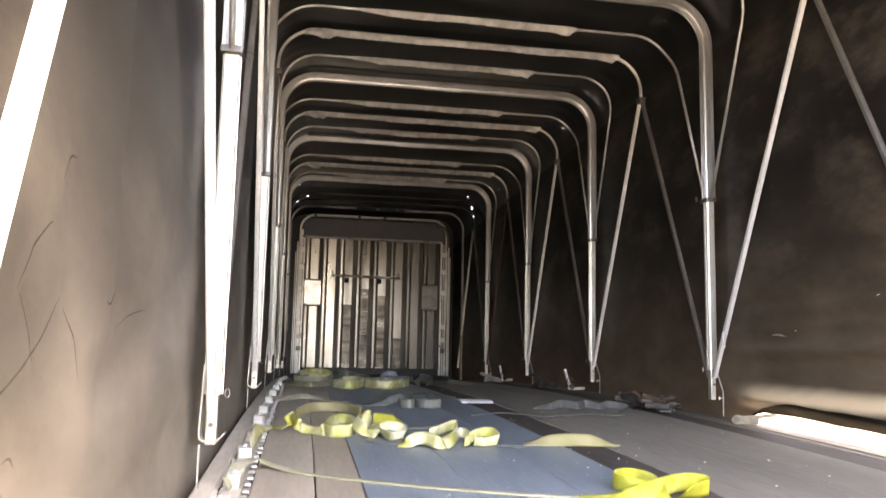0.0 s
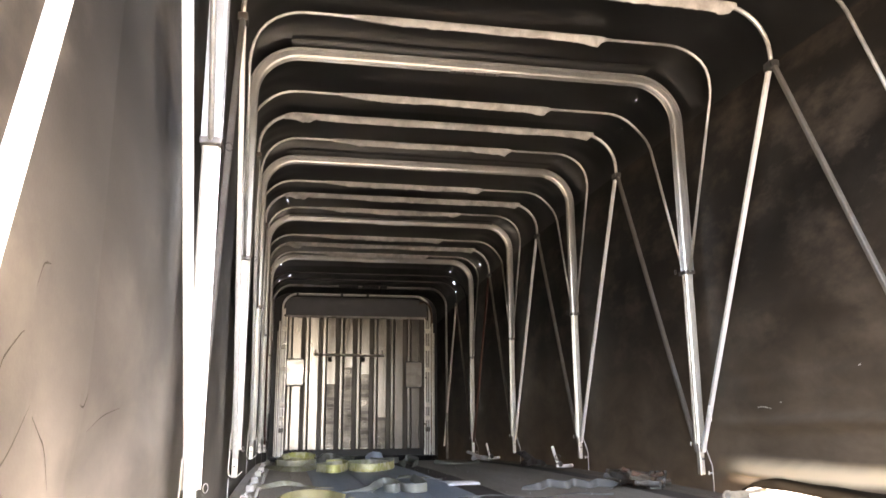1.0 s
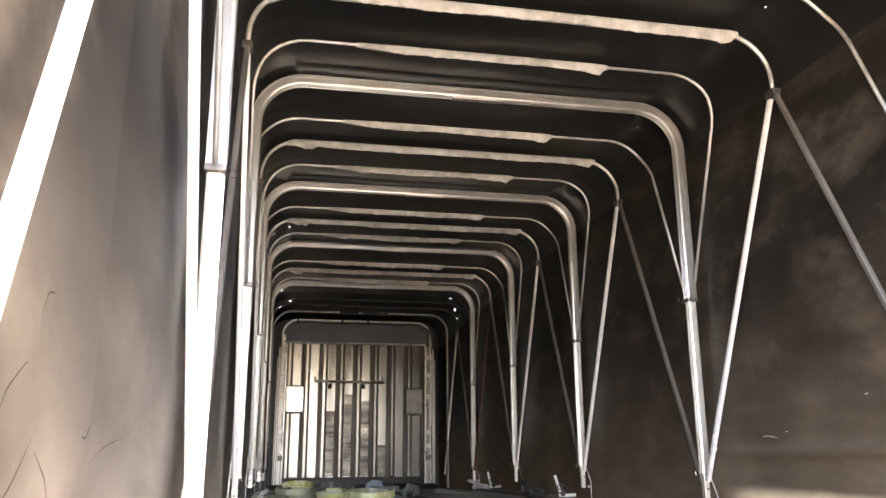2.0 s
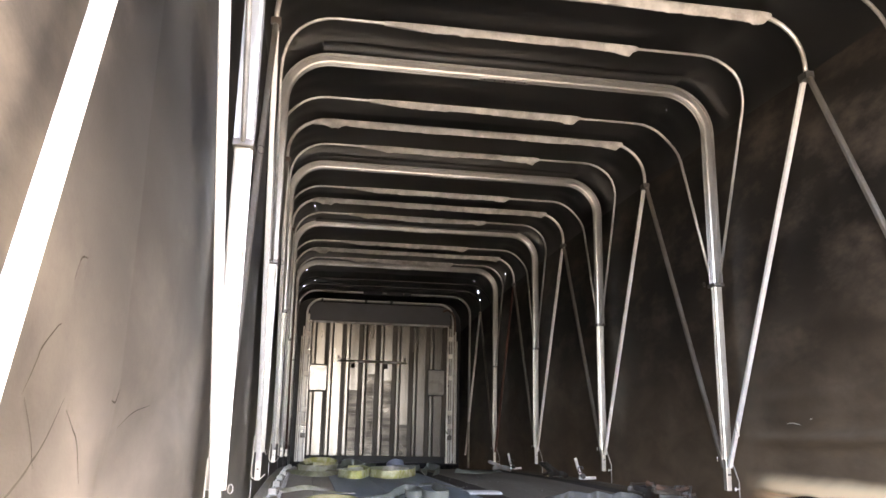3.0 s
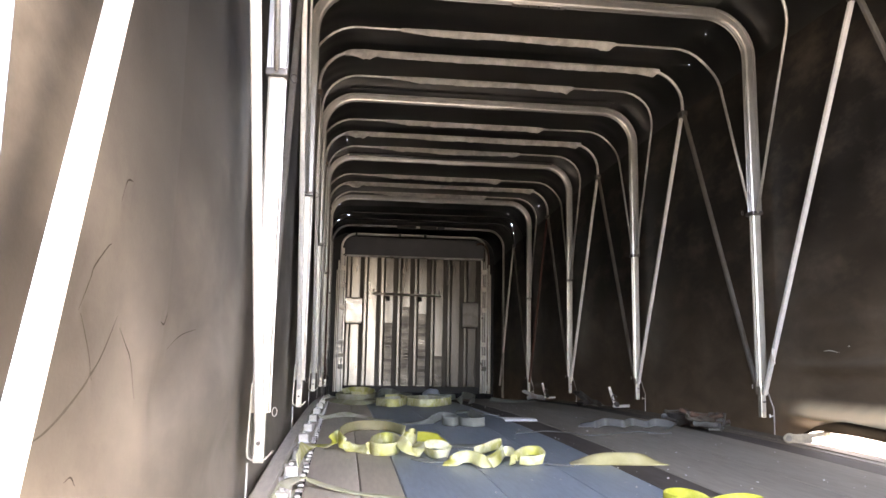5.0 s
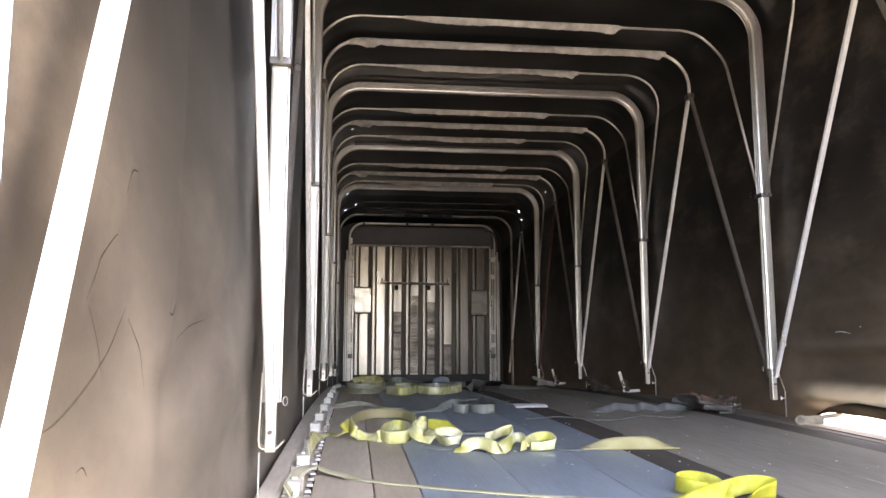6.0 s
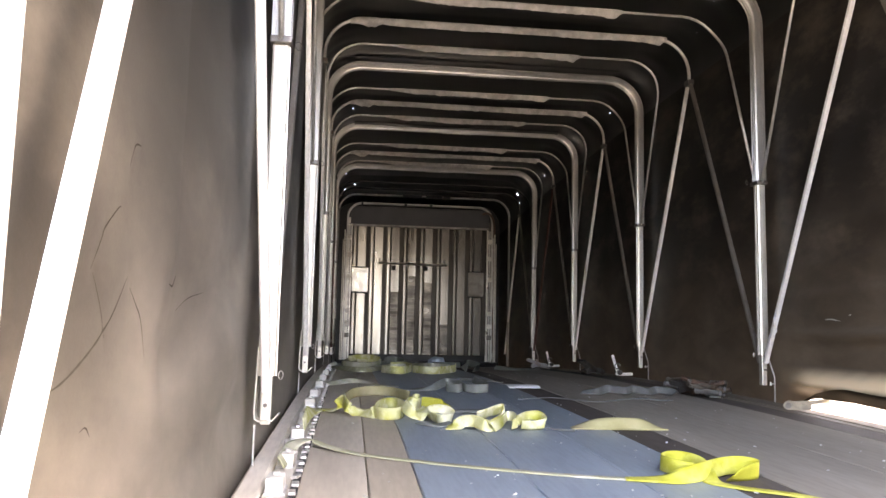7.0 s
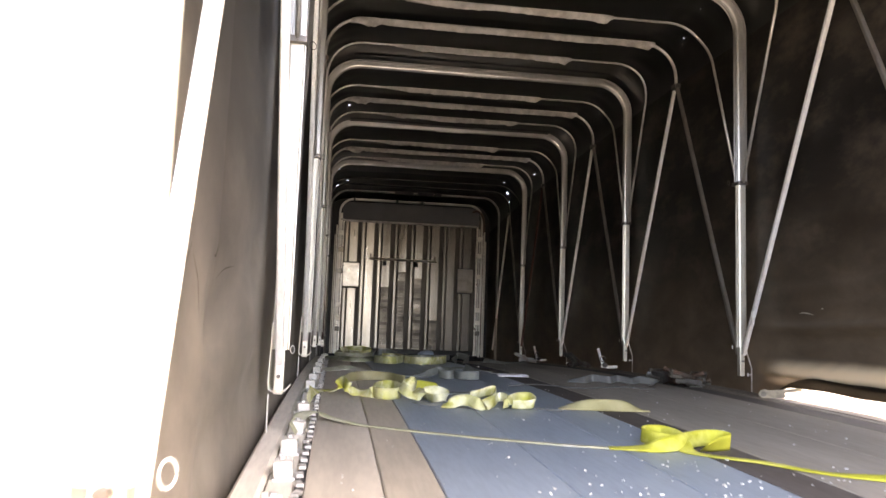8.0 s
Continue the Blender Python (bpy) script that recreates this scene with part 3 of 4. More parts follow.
def crease(y, z, line, width, depth):
    """A folded line in the vinyl through (y, z) points."""
    best = 9.0
    for (y0, z0), (y1, z1) in zip(line, line[1:]):
        dy, dz = y1 - y0, z1 - z0
        u = max(0.0, min(1.0, ((y - y0) * dy + (z - z0) * dz) / (dy * dy + dz * dz)))
        best = min(best, math.hypot(y - y0 - u * dy, z - z0 - u * dz))
    return depth * math.exp(-(best / width) ** 2 if width > 0.03 else -best / width)


# heights over the deck
LEFT_CREASES = [[(1.0, 0.49), (0.935, 0.44), (0.867, 0.405), (0.797, 0.38), (0.74, 0.372)], [(0.95, 0.575), (0.935, 0.57), (0.891, 0.545), (0.879, 0.53), (0.85, 0.495)],
                [(1.015, 0.476), (1.05, 0.455), (1.084, 0.432), (1.117, 0.38)], [(1.315, 0.5), (1.297, 0.482), (1.266, 0.485)], [(0.858, 0.492), (0.894, 0.45), (0.915, 0.418)],
                [(0.856, 0.32), (0.875, 0.322), (0.891, 0.31)], [(1.356, 0.44), (1.45, 0.462), (1.595, 0.473)], [(0.98, 0.63), (1.0, 0.66), (1.03, 0.665)]]
LEFT_FOLDS = [[(2.1, 0.18), (1.6, 0.12), (1.29, 0.1)], [(1.9, 0.5), (1.6, 0.42), (1.3, 0.36)]]


def wall_offset(x, y, z, creases, bulge):
    """How far the vinyl stands in from its plane at (y, z)."""
    w = 0.009 * sag(y) * math.sin(math.pi * max(0.0, min(1, (z + 0.2) / 2.6)))
    w += 0.005 * noise.noise((y * 0.9 + x, z * 0.7, 3.0)) + 0.003 * noise.noise((y * 2.0 + z * 1.6, z * 2.2 - y, 7.0))
    w += 0.0018 * noise.noise((y * 5 + z * 4, z * 4 - y * 2, 5.0))
    if y < 2.6 and z < 1.1:
        for line, wd, dp in creases:
            w -= crease(y, z, line, wd, dp)
    return (w + bulge(y, z)) * min(1.0, (TTOP - TR - z) / 0.25)


def tarp_wall(name, x, s, label, zlow, creases, bulge, rear, vinyl):
    """s: +1 where the room lies towards +x."""
    ys = [rear + (T0 - rear) * i / 40 for i in range(40) if rear < T0] + [T0 + (1.7 - T0) * i / 270 for i in range(270)] + [1.7 + 2.5 * i / 150 for i in range(150)] + [4.2 + (T1 - 4.2) * i / 90 for i in range(91)]
    nz = 210
    bm = bmesh.new()
    grid = []
    for y in ys:
        row = []
        lo = zlow(y)
        for k in range(nz + 1):
            z = lo + (TTOP - TR - lo) * (k / nz) ** 1.25
            row.append(bm.verts.new((x + s * wall_offset(x, y, z, creases, bulge), y, z + camber(y))))
        grid.append(row)
    for i in range(len(ys) - 1):
        for k in range(nz):
            bm.faces.new((grid[i][k], grid[i][k + 1], grid[i + 1][k + 1], grid[i + 1][k]))
    ob = part(name, bm, vinyl, smooth=True)
    return tagged(ob, label, "tarp wall", kind="structure")


def crease_or_scratch(name, line, width, material, wall, x, s, creases, bulge, label):
    """A scratch or painted crease shade that follows the vinyl through (y, height) points and tapers at both ends."""
    path = smooth_path(line, 8)
    bm = bmesh.new()
    rows = []
    n = len(path) - 1
    for i, p in enumerate(path):
        d = path[min(i + 1, n)] - path[max(i - 1, 0)]
        d = np.array((-d[1], d[0])) / (np.linalg.norm(d) + 1e-9)
        h = width / 2 * (0.25 + 0.75 * math.sin(math.pi * i / n)) * (1 + 0.5 * noise.noise((i * 0.7, width * 900, 3)))
        rows.append([bm.verts.new((x + s * (wall_offset(x, y, z, creases, bulge) + dx), y, z + camber(y)))
                     for y, z, dx in ((*(p + d * h), 0.0008), (*p, 0.001), (*(p - d * h), 0.0008))])
    for p, q in zip(rows, rows[1:]):
        for k in range(2):
            bm.faces.new((p[k], p[k + 1], q[k + 1], q[k]))
    part(name, bm, material, wall, label)


def smooth(u):
    u = max(0.0, min(1.0, u))
    return u * u * (3 - 2 * u)


def hem_fold(y, z):
    """The slack vinyl above the hem: a long fold that leans in and faces up, then tucks back under itself."""
    u = smooth((4.05 - y) / 0.4)
    crest = 0.124 + 0.006 * math.sin(4.1 * y)
    w = 0.082 * smooth((crest + 0.095 - z) / 0.095)
    if z < crest:
        w -= 0.066 * smooth((crest - z) / 0.07)
    return u * w


def right_bulge(y, z):
    u = smooth((4.05 - y) / 0.4)
    r = 0.012 * math.sin(3 * y)
    w = 0.0
    for zc, wd, dp in ((0.385, 0.032, 0.03), (0.5, 0.03, 0.008), (0.585, 0.04, 0.016), (0.73, 0.05, 0.012), (0.93, 0.05, 0.008)):
        d = (z - zc - r * (1 + zc)) / wd
        w += dp * math.exp(-d * d) * (1 + 0.5 * noise.noise((y * 1.7, zc * 9, 2)))
    return hem_fold(y, z) + u * w


def right_low(y):
    """The right hem: shut from the third main bow on, drawn up beyond it and more and more towards the open rear."""
    if y > 4.04:
        return -0.16
    lift = -0.03 + 0.094 * smooth((4.02 - y) / 0.4) + 0.006 * noise.noise((y * 4, 1, 6))
    return lift


LEFT_SHAPE = [(c, 0.008, 0.001) for c in LEFT_CREASES] + [(c, 0.09, 0.016) for c in LEFT_FOLDS]
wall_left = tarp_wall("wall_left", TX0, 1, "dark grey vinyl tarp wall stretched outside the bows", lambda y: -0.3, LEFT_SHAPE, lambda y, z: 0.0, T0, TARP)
# runs back unseen behind the camera, added to block light from the right
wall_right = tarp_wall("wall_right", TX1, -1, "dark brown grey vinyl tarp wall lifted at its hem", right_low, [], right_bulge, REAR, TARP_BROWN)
for line, wd in zip(LEFT_CREASES, (0.0036, 0.003, 0.0022, 0.0036, 0.0018, 0.002, 0.002, 0.003)):
    crease_or_scratch("crease_shade_line", line, wd, CREASE_SHADE, wall_left, TX0, 1, LEFT_SHAPE, lambda y, z: 0.0, "thin dark line painting the shade in a crease")
for line, wd in (([(3.61, 0.447), (3.56, 0.45), (3.49, 0.441)], 0.005), ([(3.42, 0.47), (3.4, 0.472)], 0.004), ([(2.85, 0.62), (2.83, 0.625)], 0.005)):
    crease_or_scratch("scratch", line, wd, BOX_PALE, wall_right, TX1, -1, [], right_bulge, "short pale scratch")


def follow_wall(y0, y1, n, low, high, k_most, out):
    """A strip that lies on the right wall between two heights."""
    bm = bmesh.new()
    rows = []
    for i in range(n + 1):
        y = y0 + (y1 - y0) * i / n
        lo, hi = low(y), high(y)
        rows.append([bm.verts.new((TX1 - wall_offset(TX1, y, z, [], right_bulge) - out, y, z + camber(y))) for z in (lo + (hi - lo) * k / k_most for k in range(k_most + 1))])
    for p, q in zip(rows, rows[1:]):
        for k in range(k_most):
            bm.faces.new((p[k], p[k + 1], q[k + 1], q[k]))
    return bm


# a dark strip that paints the shade under the fold
part("hem_shade_strip", follow_wall(3.8, 2.25, 90, lambda y: right_low(y) - 0.002, lambda y: right_low(y) + 0.01 + 0.055 * smooth((3.8 - y) / 0.5), 26, 0.006), HEM_SHADE, wall_right, "dark strip that paints the shade under the lifted hem", smooth=True)
bm = bmesh.new()
ny, na, nx = 520, 12, 26
prof = [(TX0 - 0.004, TTOP - TR - 0.16)]
prof += [(TX0 + TR - TR * math.cos(math.pi / 2 * i / na), TTOP - TR + TR * math.sin(math.pi / 2 * i / na)) for i in range(na + 1)]
prof += [(TX0 + TR + (TX1 - TX0 - 2 * TR) * i / nx, TTOP) for i in range(1, nx)]
prof += [(TX1 - TR + TR * math.sin(math.pi / 2 * i / na), TTOP - TR + TR * math.cos(math.pi / 2 * i / na)) for i in range(na + 1)]
prof += [(TX1 + 0.004, TTOP - TR - 0.16)]
grid = []
for i in range(ny + 1):
    y = ROOF0 + (T1 - ROOF0) * i / ny
    row = []
    for k, (x, z) in enumerate(prof):
        mid = math.sin(math.pi * k / (len(prof) - 1))
        bend = min(k, len(prof) - 1 - k)
        eave = math.sin(math.pi * min(1.0, bend / (na + 3)))
        drop = 0.007 * eave * noise.noise((y * 8, bend * 0.12, x)) + 0.006 * eave * noise.noise((y * 2.6, bend * 0.2, x + 5)) + (0.02 * sag(y) + 0.012 * noise.noise((x * 1.5, y * 1.5, 1.0))) * mid
        row.append(bm.verts.new((x, y, z + camber(y) + 0.13 * smooth((y - 8.6) / 2.4) + 0.02 * mid - drop)))
    grid.append(row)
faces = {}
for i, (p, q) in enumerate(zip(grid, grid[1:])):
    for k in range(len(prof) - 1):
        faces[i, k] = bm.faces.new((p[k], p[k + 1], q[k + 1], q[k]))
# worn pinholes near the rounded eaves: place and size
for x, y, z, size in ((2.501, 10.74, 2.53, 0.026), (2.557, 10.81, 2.4, 0.016), (2.405, 10.47, 2.613, 0.012), (0.112, 10.28, 2.62, 0.018), (0.216, 11.13, 2.636, 0.02), (0.076, 11.27, 2.579, 0.02),
                      (0.165, 7.25, 2.628, 0.011), (0.047, 7.27, 2.565, 0.008), (2.508, 9.18, 2.478, 0.01), (2.37, 2.92, 2.582, 0.0035), (2.407, 4.4, 2.6, 0.003), (2.452, 4.79, 2.571, 0.003),
                      (2.42, 6.3, 2.596, 0.0035), (2.48, 6.67, 2.554, 0.0035)):
    i = int((y - ROOF0) / (T1 - ROOF0) * ny)
    k = min(range(len(prof) - 1), key=lambda j: (faces[i, j].calc_center_median() - Vector((x, y, z))).length)
    f = faces[i, k]
    c = f.calc_center_median()
    outer = list(f.verts)
    inner = [bm.verts.new(c + (v.co - c).normalized() * size * 0.7) for v in outer]
    for j in range(4):
        bm.faces.new((outer[j], outer[(j + 1) % 4], inner[(j + 1) % 4], inner[j]))
    bmesh.ops.delete(bm, geom=[f], context="FACES_ONLY")
roof = part("ceiling", bm, ROOF_TARP, smooth=True)
tagged(roof, "black vinyl roof tarp drawn over the bows with worn pinholes", "tarp roof", kind="structure")

# sewn pockets under the roof along the main bows
for i, yb in enumerate(MAIN_Y[1:6]):
    bm = bmesh.new()
    rows = []
    for dy, low in ((-0.13, 0.003), (-0.11, 0.011), (-0.075, 0.008), (-0.05, 0.013), (0.05, 0.013), (0.08, 0.008), (0.1, 0.011), (0.12, 0.003)):
        y = yb + dy
        row = []
        for k in range(na, len(prof) - na):
            x, z = prof[k]
            mid = math.sin(math.pi * k / (len(prof) - 1))
            row.append(bm.verts.new((x, y, z + camber(y) + 0.13 * smooth((y - 8.6) / 2.4) + 0.02 * mid - 0.012 * mid * noise.noise((x * 1.5, y * 1.5, 1.0)) - 0.02 * sag(y) * mid - low - 0.003)))
        rows.append(row)
    for p, q in zip(rows, rows[1:]):
        for k in range(len(p) - 1):
            bm.faces.new((p[k], p[k + 1], q[k + 1], q[k]))
    part("pocket", bm, POCKET, roof, "grey vinyl pocket sewn along a bow", smooth=True)

# front end sheet behind the bulkhead
bm = bmesh.new()
add_box(bm, -0.12, 2.62, 12.33, 12.38, 0.2125, 2.7)
add_box(bm, -0.12, 2.62, 12.33, 12.38, -0.4, 0.2075)
for x0, x1 in ((-0.12, 0.79), (0.85, 0.87), (0.96, 1.0), (1.06, 1.1), (1.13, 1.15), (1.19, 1.24), (1.28, 1.29), (1.33, 1.36), (1.4, 1.43), (1.5, 1.52), (1.58, 1.6), (1.68, 2.62)):
    add_box(bm, x0, x1, 12.33, 12.38, 0.2075, 0.2125)
tagged(part("wall_front", bm, ROOF_TARP), "black sheet closing the front end with a slit of daylight", "wall", kind="structure")

# ---------------------------------------------------------------- bulkhead
BY = 12.17
bulk = empty("bulkhead", "corrugated aluminium front bulkhead with dark grimy streaks", "bulkhead")
part("backing", box(0.16, 2.37, BY + 0.022, BY + 0.06, 0.2, 2.2), FLANK, bulk)
PITCH, PW = 0.2605, 0.131
for i in range(8):
    x = 0.296 + i * PITCH
    part("panel", box(x, x + PW, BY - 0.004, BY + 0.024, 0.2, 2.18, 0.006), PANEL_LIT if i < 2 else PANEL, bulk)
for i in range(9):
    x = 0.296 + i * PITCH - 0.09
    part("rib", box(x + 0.02, x + 0.072, BY - 0.016, BY + 0.024, 0.2, 2.18, 0.01), PANEL_LIT if i < 3 else PANEL, bulk)
rnd = random.Random(2)
for i, top in ((2, 19), (3, 24), (4, 22), (5, 9)):
    xs = 0.296 + i * PITCH
    for k in range(top):
        z = 0.22 + k * 0.05
        part("slat", box(xs + 0.006, xs + PW - 0.006, BY - 0.009, BY - 0.0045, z, z + rnd.uniform(0.046, 0.049), 0.0015), GRIMY, bulk)
hose = bmesh.new()
add_sweep(hose, smooth_path([(2.24, BY - 0.08, 2.42), (2.32, BY - 0.09, 2.44), (2.4, BY - 0.09, 2.36), (2.43, BY - 0.08, 2.2), (2.42, BY - 0.08, 1.9), (2.435, BY - 0.08, 1.4), (2.42, BY - 0.09, 0.9), (2.43, BY - 0.1, 0.25)]), disc(0.016, 8), (0, 1, 0))
part("hose", hose, RUST, bulk, "rust brown hose bent round the corner", smooth=True)
part("header", box(0.17, 2.36, BY - 0.02, BY + 0.06, 2.21, 2.49, 0.008), HEAD, bulk, "dark grey header panel")
part("trim", box(0.18, 2.35, BY - 0.04, BY + 0.02, 2.18, 2.205, 0.004), ALU_DULL, bulk)
bm = bmesh.new()
add_sweep(bm, arch(BY - 0.05, 0.13, 2.4, 0.02, 2.53, 0.22), rect(0.05, 0.03, 0.005), (0, 1, 0))
part("frame", bm, ALU, bulk)
for x0, x1 in ((0.33, 0.36), (1.0, 1.04), (1.4, 1.44)):
    part("clamp", box(x0, x1, BY - 0.085, BY - 0.02, 2.5, 2.56, 0.004), RUBBER, bulk)
for x in (0.145, 2.385):
    s = 1 if x < 1 else -1
    part("post", box(x - 0.03, x + 0.03, BY - 0.06, BY + 0.03, 0.02, 2.3, 0.005), FLANK if x > 1 else POLISHED, bulk)
    part("post", box(x + s * 0.05 - 0.012, x + s * 0.05 + 0.012, BY - 0.05, BY + 0.02, 0.02, 2.2, 0.004), POLISHED, bulk)
    part("pipe", box(x - s * 0.05 - 0.01, x - s * 0.05 + 0.01, BY - 0.12, BY - 0.1, 0.1, 2.1, 0.004), ALU_LEG, bulk)
    for k, (dx, wp, z0, z1) in enumerate(((-0.022, 0.016, 0.1, 2.15), (0.004, 0.01, 0.1, 2.2), (0.026, 0.014, 0.15, 2.05), (0.075, 0.012, 0.1, 1.95))):
        part("rod", box(x - s * dx - wp / 2, x - s * dx + wp / 2, BY - 0.085 - 0.008 * k, BY - 0.062 - 0.008 * k, z0, z1, 0.003), ZINC if k % 2 == 0 else ALU_LEG, bulk, "thin bright lock rod")
    for z in (1.95, 1.68, 1.35, 0.82, 0.62, 0.45):
        part("latch", box(x - 0.035 + s * 0.02, x + 0.035 + s * 0.02, BY - 0.1, BY - 0.055, z, z + 0.07, 0.006), WHITE_PAINT if z > 0.6 else STEEL, bulk)
for x0, x1, z0, z1, m, nm in ((0.222, 0.464, 1.144, 1.527, POLISHED, "bright pale document box"), (2.033, 2.263, 1.122, 1.496, BOX_GREY, "grey metal document box")):
    b = part("document_box", box(x0, x1, BY - 0.09, BY - 0.014, z0, z1, 0.01), m, bulk, nm)
    part("gasket", box(x0 - 0.016, x1 + 0.016, BY - 0.03, BY - 0.017, z0 - 0.016, z1 + 0.016, 0.003), RUBBER, b, "black rubber gasket")
    part("lid", box(x0 - 0.006, x1 + 0.006, BY - 0.1, BY - 0.088, z0 + 0.02, z1 - 0.01, 0.004), m, b)
for x in (0.86, 1.36):
    part("hook", box(x - 0.03, x + 0.03, BY - 0.07, BY - 0.03, 1.5, 1.57, 0.008), RUBBER, bulk, "black rubber hook")
bm = bmesh.new()
add_sweep(bm, [(0.627, BY - 0.06, 1.607), (1.686, BY - 0.06, 1.594)], disc(0.018, 8), (0, 1, 0))
part("crossbar", bm, BOX_PALE, bulk, "thin level aluminium bar")
for x in (0.64, 1.66):
    part("bracket", box(x - 0.012, x + 0.012, BY - 0.06, BY - 0.01, 1.59, 1.68, 0.003), STEEL, bulk)
part("sill", box(0.02, 2.48, BY - 0.2, BY - 0.08, 0.0, 0.11, 0.01), RUBBER, bulk, "black sill beam")

# ---------------------------------------------------------------- hardware along the left rail
toothed = part("toothed_strip", lengthwise(0.092, 0.1115, -0.03, 0.002, 0.5, 11.9, 0.003), RUBBER)
tagged(toothed, "black toothed track strip along the deck planks", "track strip")
bm = bmesh.new()
add_box(bm, -0.009, 0.009, -0.022, 0.022, -0.004, 0.006, 0.003)
tooth_mesh = None
y, rnd = 0.6, random.Random(8)
while y < 10.5:
    if tooth_mesh is None:
        ob = part("tooth", bm, ZINC, toothed)
        tooth_mesh = ob.data
    else:
        ob = new("tooth", tooth_mesh)
        ob.parent = toothed
    ob.matrix_basis = pose(0.101 + rnd.uniform(-0.003, 0.003), y, camber(y) + 0.002, 0, 0, rnd.uniform(-14, 14))
    y += 0.088


def rail_bracket():
    th = empty("tie_bracket", "small white painted tie-down bracket bolted beside the rail", "bracket", "tie-down brackets")
    part("block", box(0.0, 0.044, -0.045, 0.045, -0.012, 0.03, 0.007), WHITE_PAINT, th)
    part("flange", box(-0.002, 0.05, -0.06, 0.06, -0.014, -0.004, 0.002), ZINC, th)
    bm = bmesh.new()
    add_sweep(bm, [(0.022, 0, 0.026), (0.022, 0, 0.038)], disc(0.009, 6), (1, 0, 0))
    part("bolt", bm, ZINC, th)
    return th


br = rail_bracket()
br.matrix_basis = pose(0.034, 1.99, camber(1.99))
for y in (1.36, 1.69, 2.31, 2.5, 2.75, 3.15, 3.69, 4.17, 4.76, 5.36, 6.0, 6.7, 7.5, 8.4, 9.3):
    copy_thing(br, pose(0.034 + rnd.uniform(-0.003, 0.004), y, camber(y), 0, rnd.uniform(-6, 10), rnd.uniform(-8, 8)))

# ---------------------------------------------------------------- straps on the deck
def ribbon(name, pts, width, material, label, thick=0.0032, steps=12):
    """A webbing strap. pts: (x, y, height of its middle over the deck, twist); twist 0 lies flat, 90 stands on edge."""
    path = smooth_path([(p[0], p[1], p[2] * 0.62, p[3]) for p in pts], steps)
    width *= 0.54
    bm = bmesh.new()
    rings = []
    n = len(path)
    for i, p in enumerate(path):
        q, r = path[max(i - 1, 0)], path[min(i + 1, n - 1)]
        t = Vector((r[0] - q[0], r[1] - q[1], r[2] - q[2]))
        if t.length < 1e-6:
            t = Vector((1, 0, 0))
        t.normalize()
        side = Vector((-t.y, t.x, 0))
        side = side.normalized() if side.length > 1e-4 else Vector((0, 1, 0))
        up = t.cross(side)
        if up.z < 0:
            up = -up
        a = radians(p[3])
        w = (side * math.cos(a) + up * math.sin(a)) * width / 2
        nn = t.cross(w).normalized() * thick / 2
        c = Vector((p[0], p[1], p[2] + camber(p[1])))
        low = abs(w.z) + abs(nn.z) + 0.001
        if p[2] < low:
            c.z += low - p[2]
        rings.append([bm.verts.new(c + u) for u in (w + nn, w * 0.5 + nn, -w * 0.5 + nn, -w + nn, -w - nn, -w * 0.5 - nn, w * 0.5 - nn, w - nn)])
    for a, b in zip(rings, rings[1:]):
        for k in range(8):
            bm.faces.new((a[k], a[(k + 1) % 8], b[(k + 1) % 8], b[k]))
    bm.faces.new(rings[0][::-1])
    bm.faces.new(rings[-1])
    return tagged(part(name, bm, material, smooth=True), label, "strap", "cargo straps")


# the long strap that runs across to a doubled bow
ribbon("cargo_strap", [(0.05, 2.2, 0.0, 60), (0.055, 2.3, 0.03, 50), (0.07, 2.42, 0.05, 15), (0.11, 2.52, 0.045, 0), (0.16, 2.5, 0.02, 0), (0.28, 2.4, 0.004, 0), (0.53, 2.25, 0.003, 0),
                       (0.82, 2.12, 0.003, 0), (1.0, 2.065, 0.003, 0)], 0.07, YELLOW_WORN, "long worn pale yellow webbing strap lying across the deck")
ribbon("cargo_strap", [(0.980, 2.07, 0.005, 0), (1.051, 2.05, 0.008, 8), (1.100, 2.03, 0.019, 28), (1.150, 2.04, 0.032, 48), (1.213, 2.07, 0.042, 66), (1.290, 2.12, 0.045, 78), (1.345, 2.13, 0.045, 84), (1.372, 2.10, 0.042, 88), (1.355, 2.07, 0.035, 80), (1.300, 2.04, 0.019, 60), (1.260, 2.03, 0.010, 30)], 0.090, YELLOW_BRIGHT, "bright yellow webbing strap end folded over itself")
ribbon("cargo_strap", [(1.200, 2.08, 0.032, 60), (1.140, 2.10, 0.042, 82), (1.118, 2.16, 0.045, 92), (1.150, 2.21, 0.048, 98), (1.200, 2.21, 0.048, 88), (1.225, 2.15, 0.042, 66), (1.215, 2.08, 0.023, 38), (1.205, 2.03, 0.008, 10), (1.225, 1.99, 0.005, 0), (1.280, 1.94, 0.005, 0), (1.360, 1.88, 0.005, 0), (1.450, 1.76, 0.005, 0), (1.550, 1.69, 0.006, 10), (1.660, 1.63, 0.016, 30), (1.800, 1.58, 0.032, 50)], 0.080, YELLOW_BRIGHT, "bright yellow webbing strap doubled into a bow")
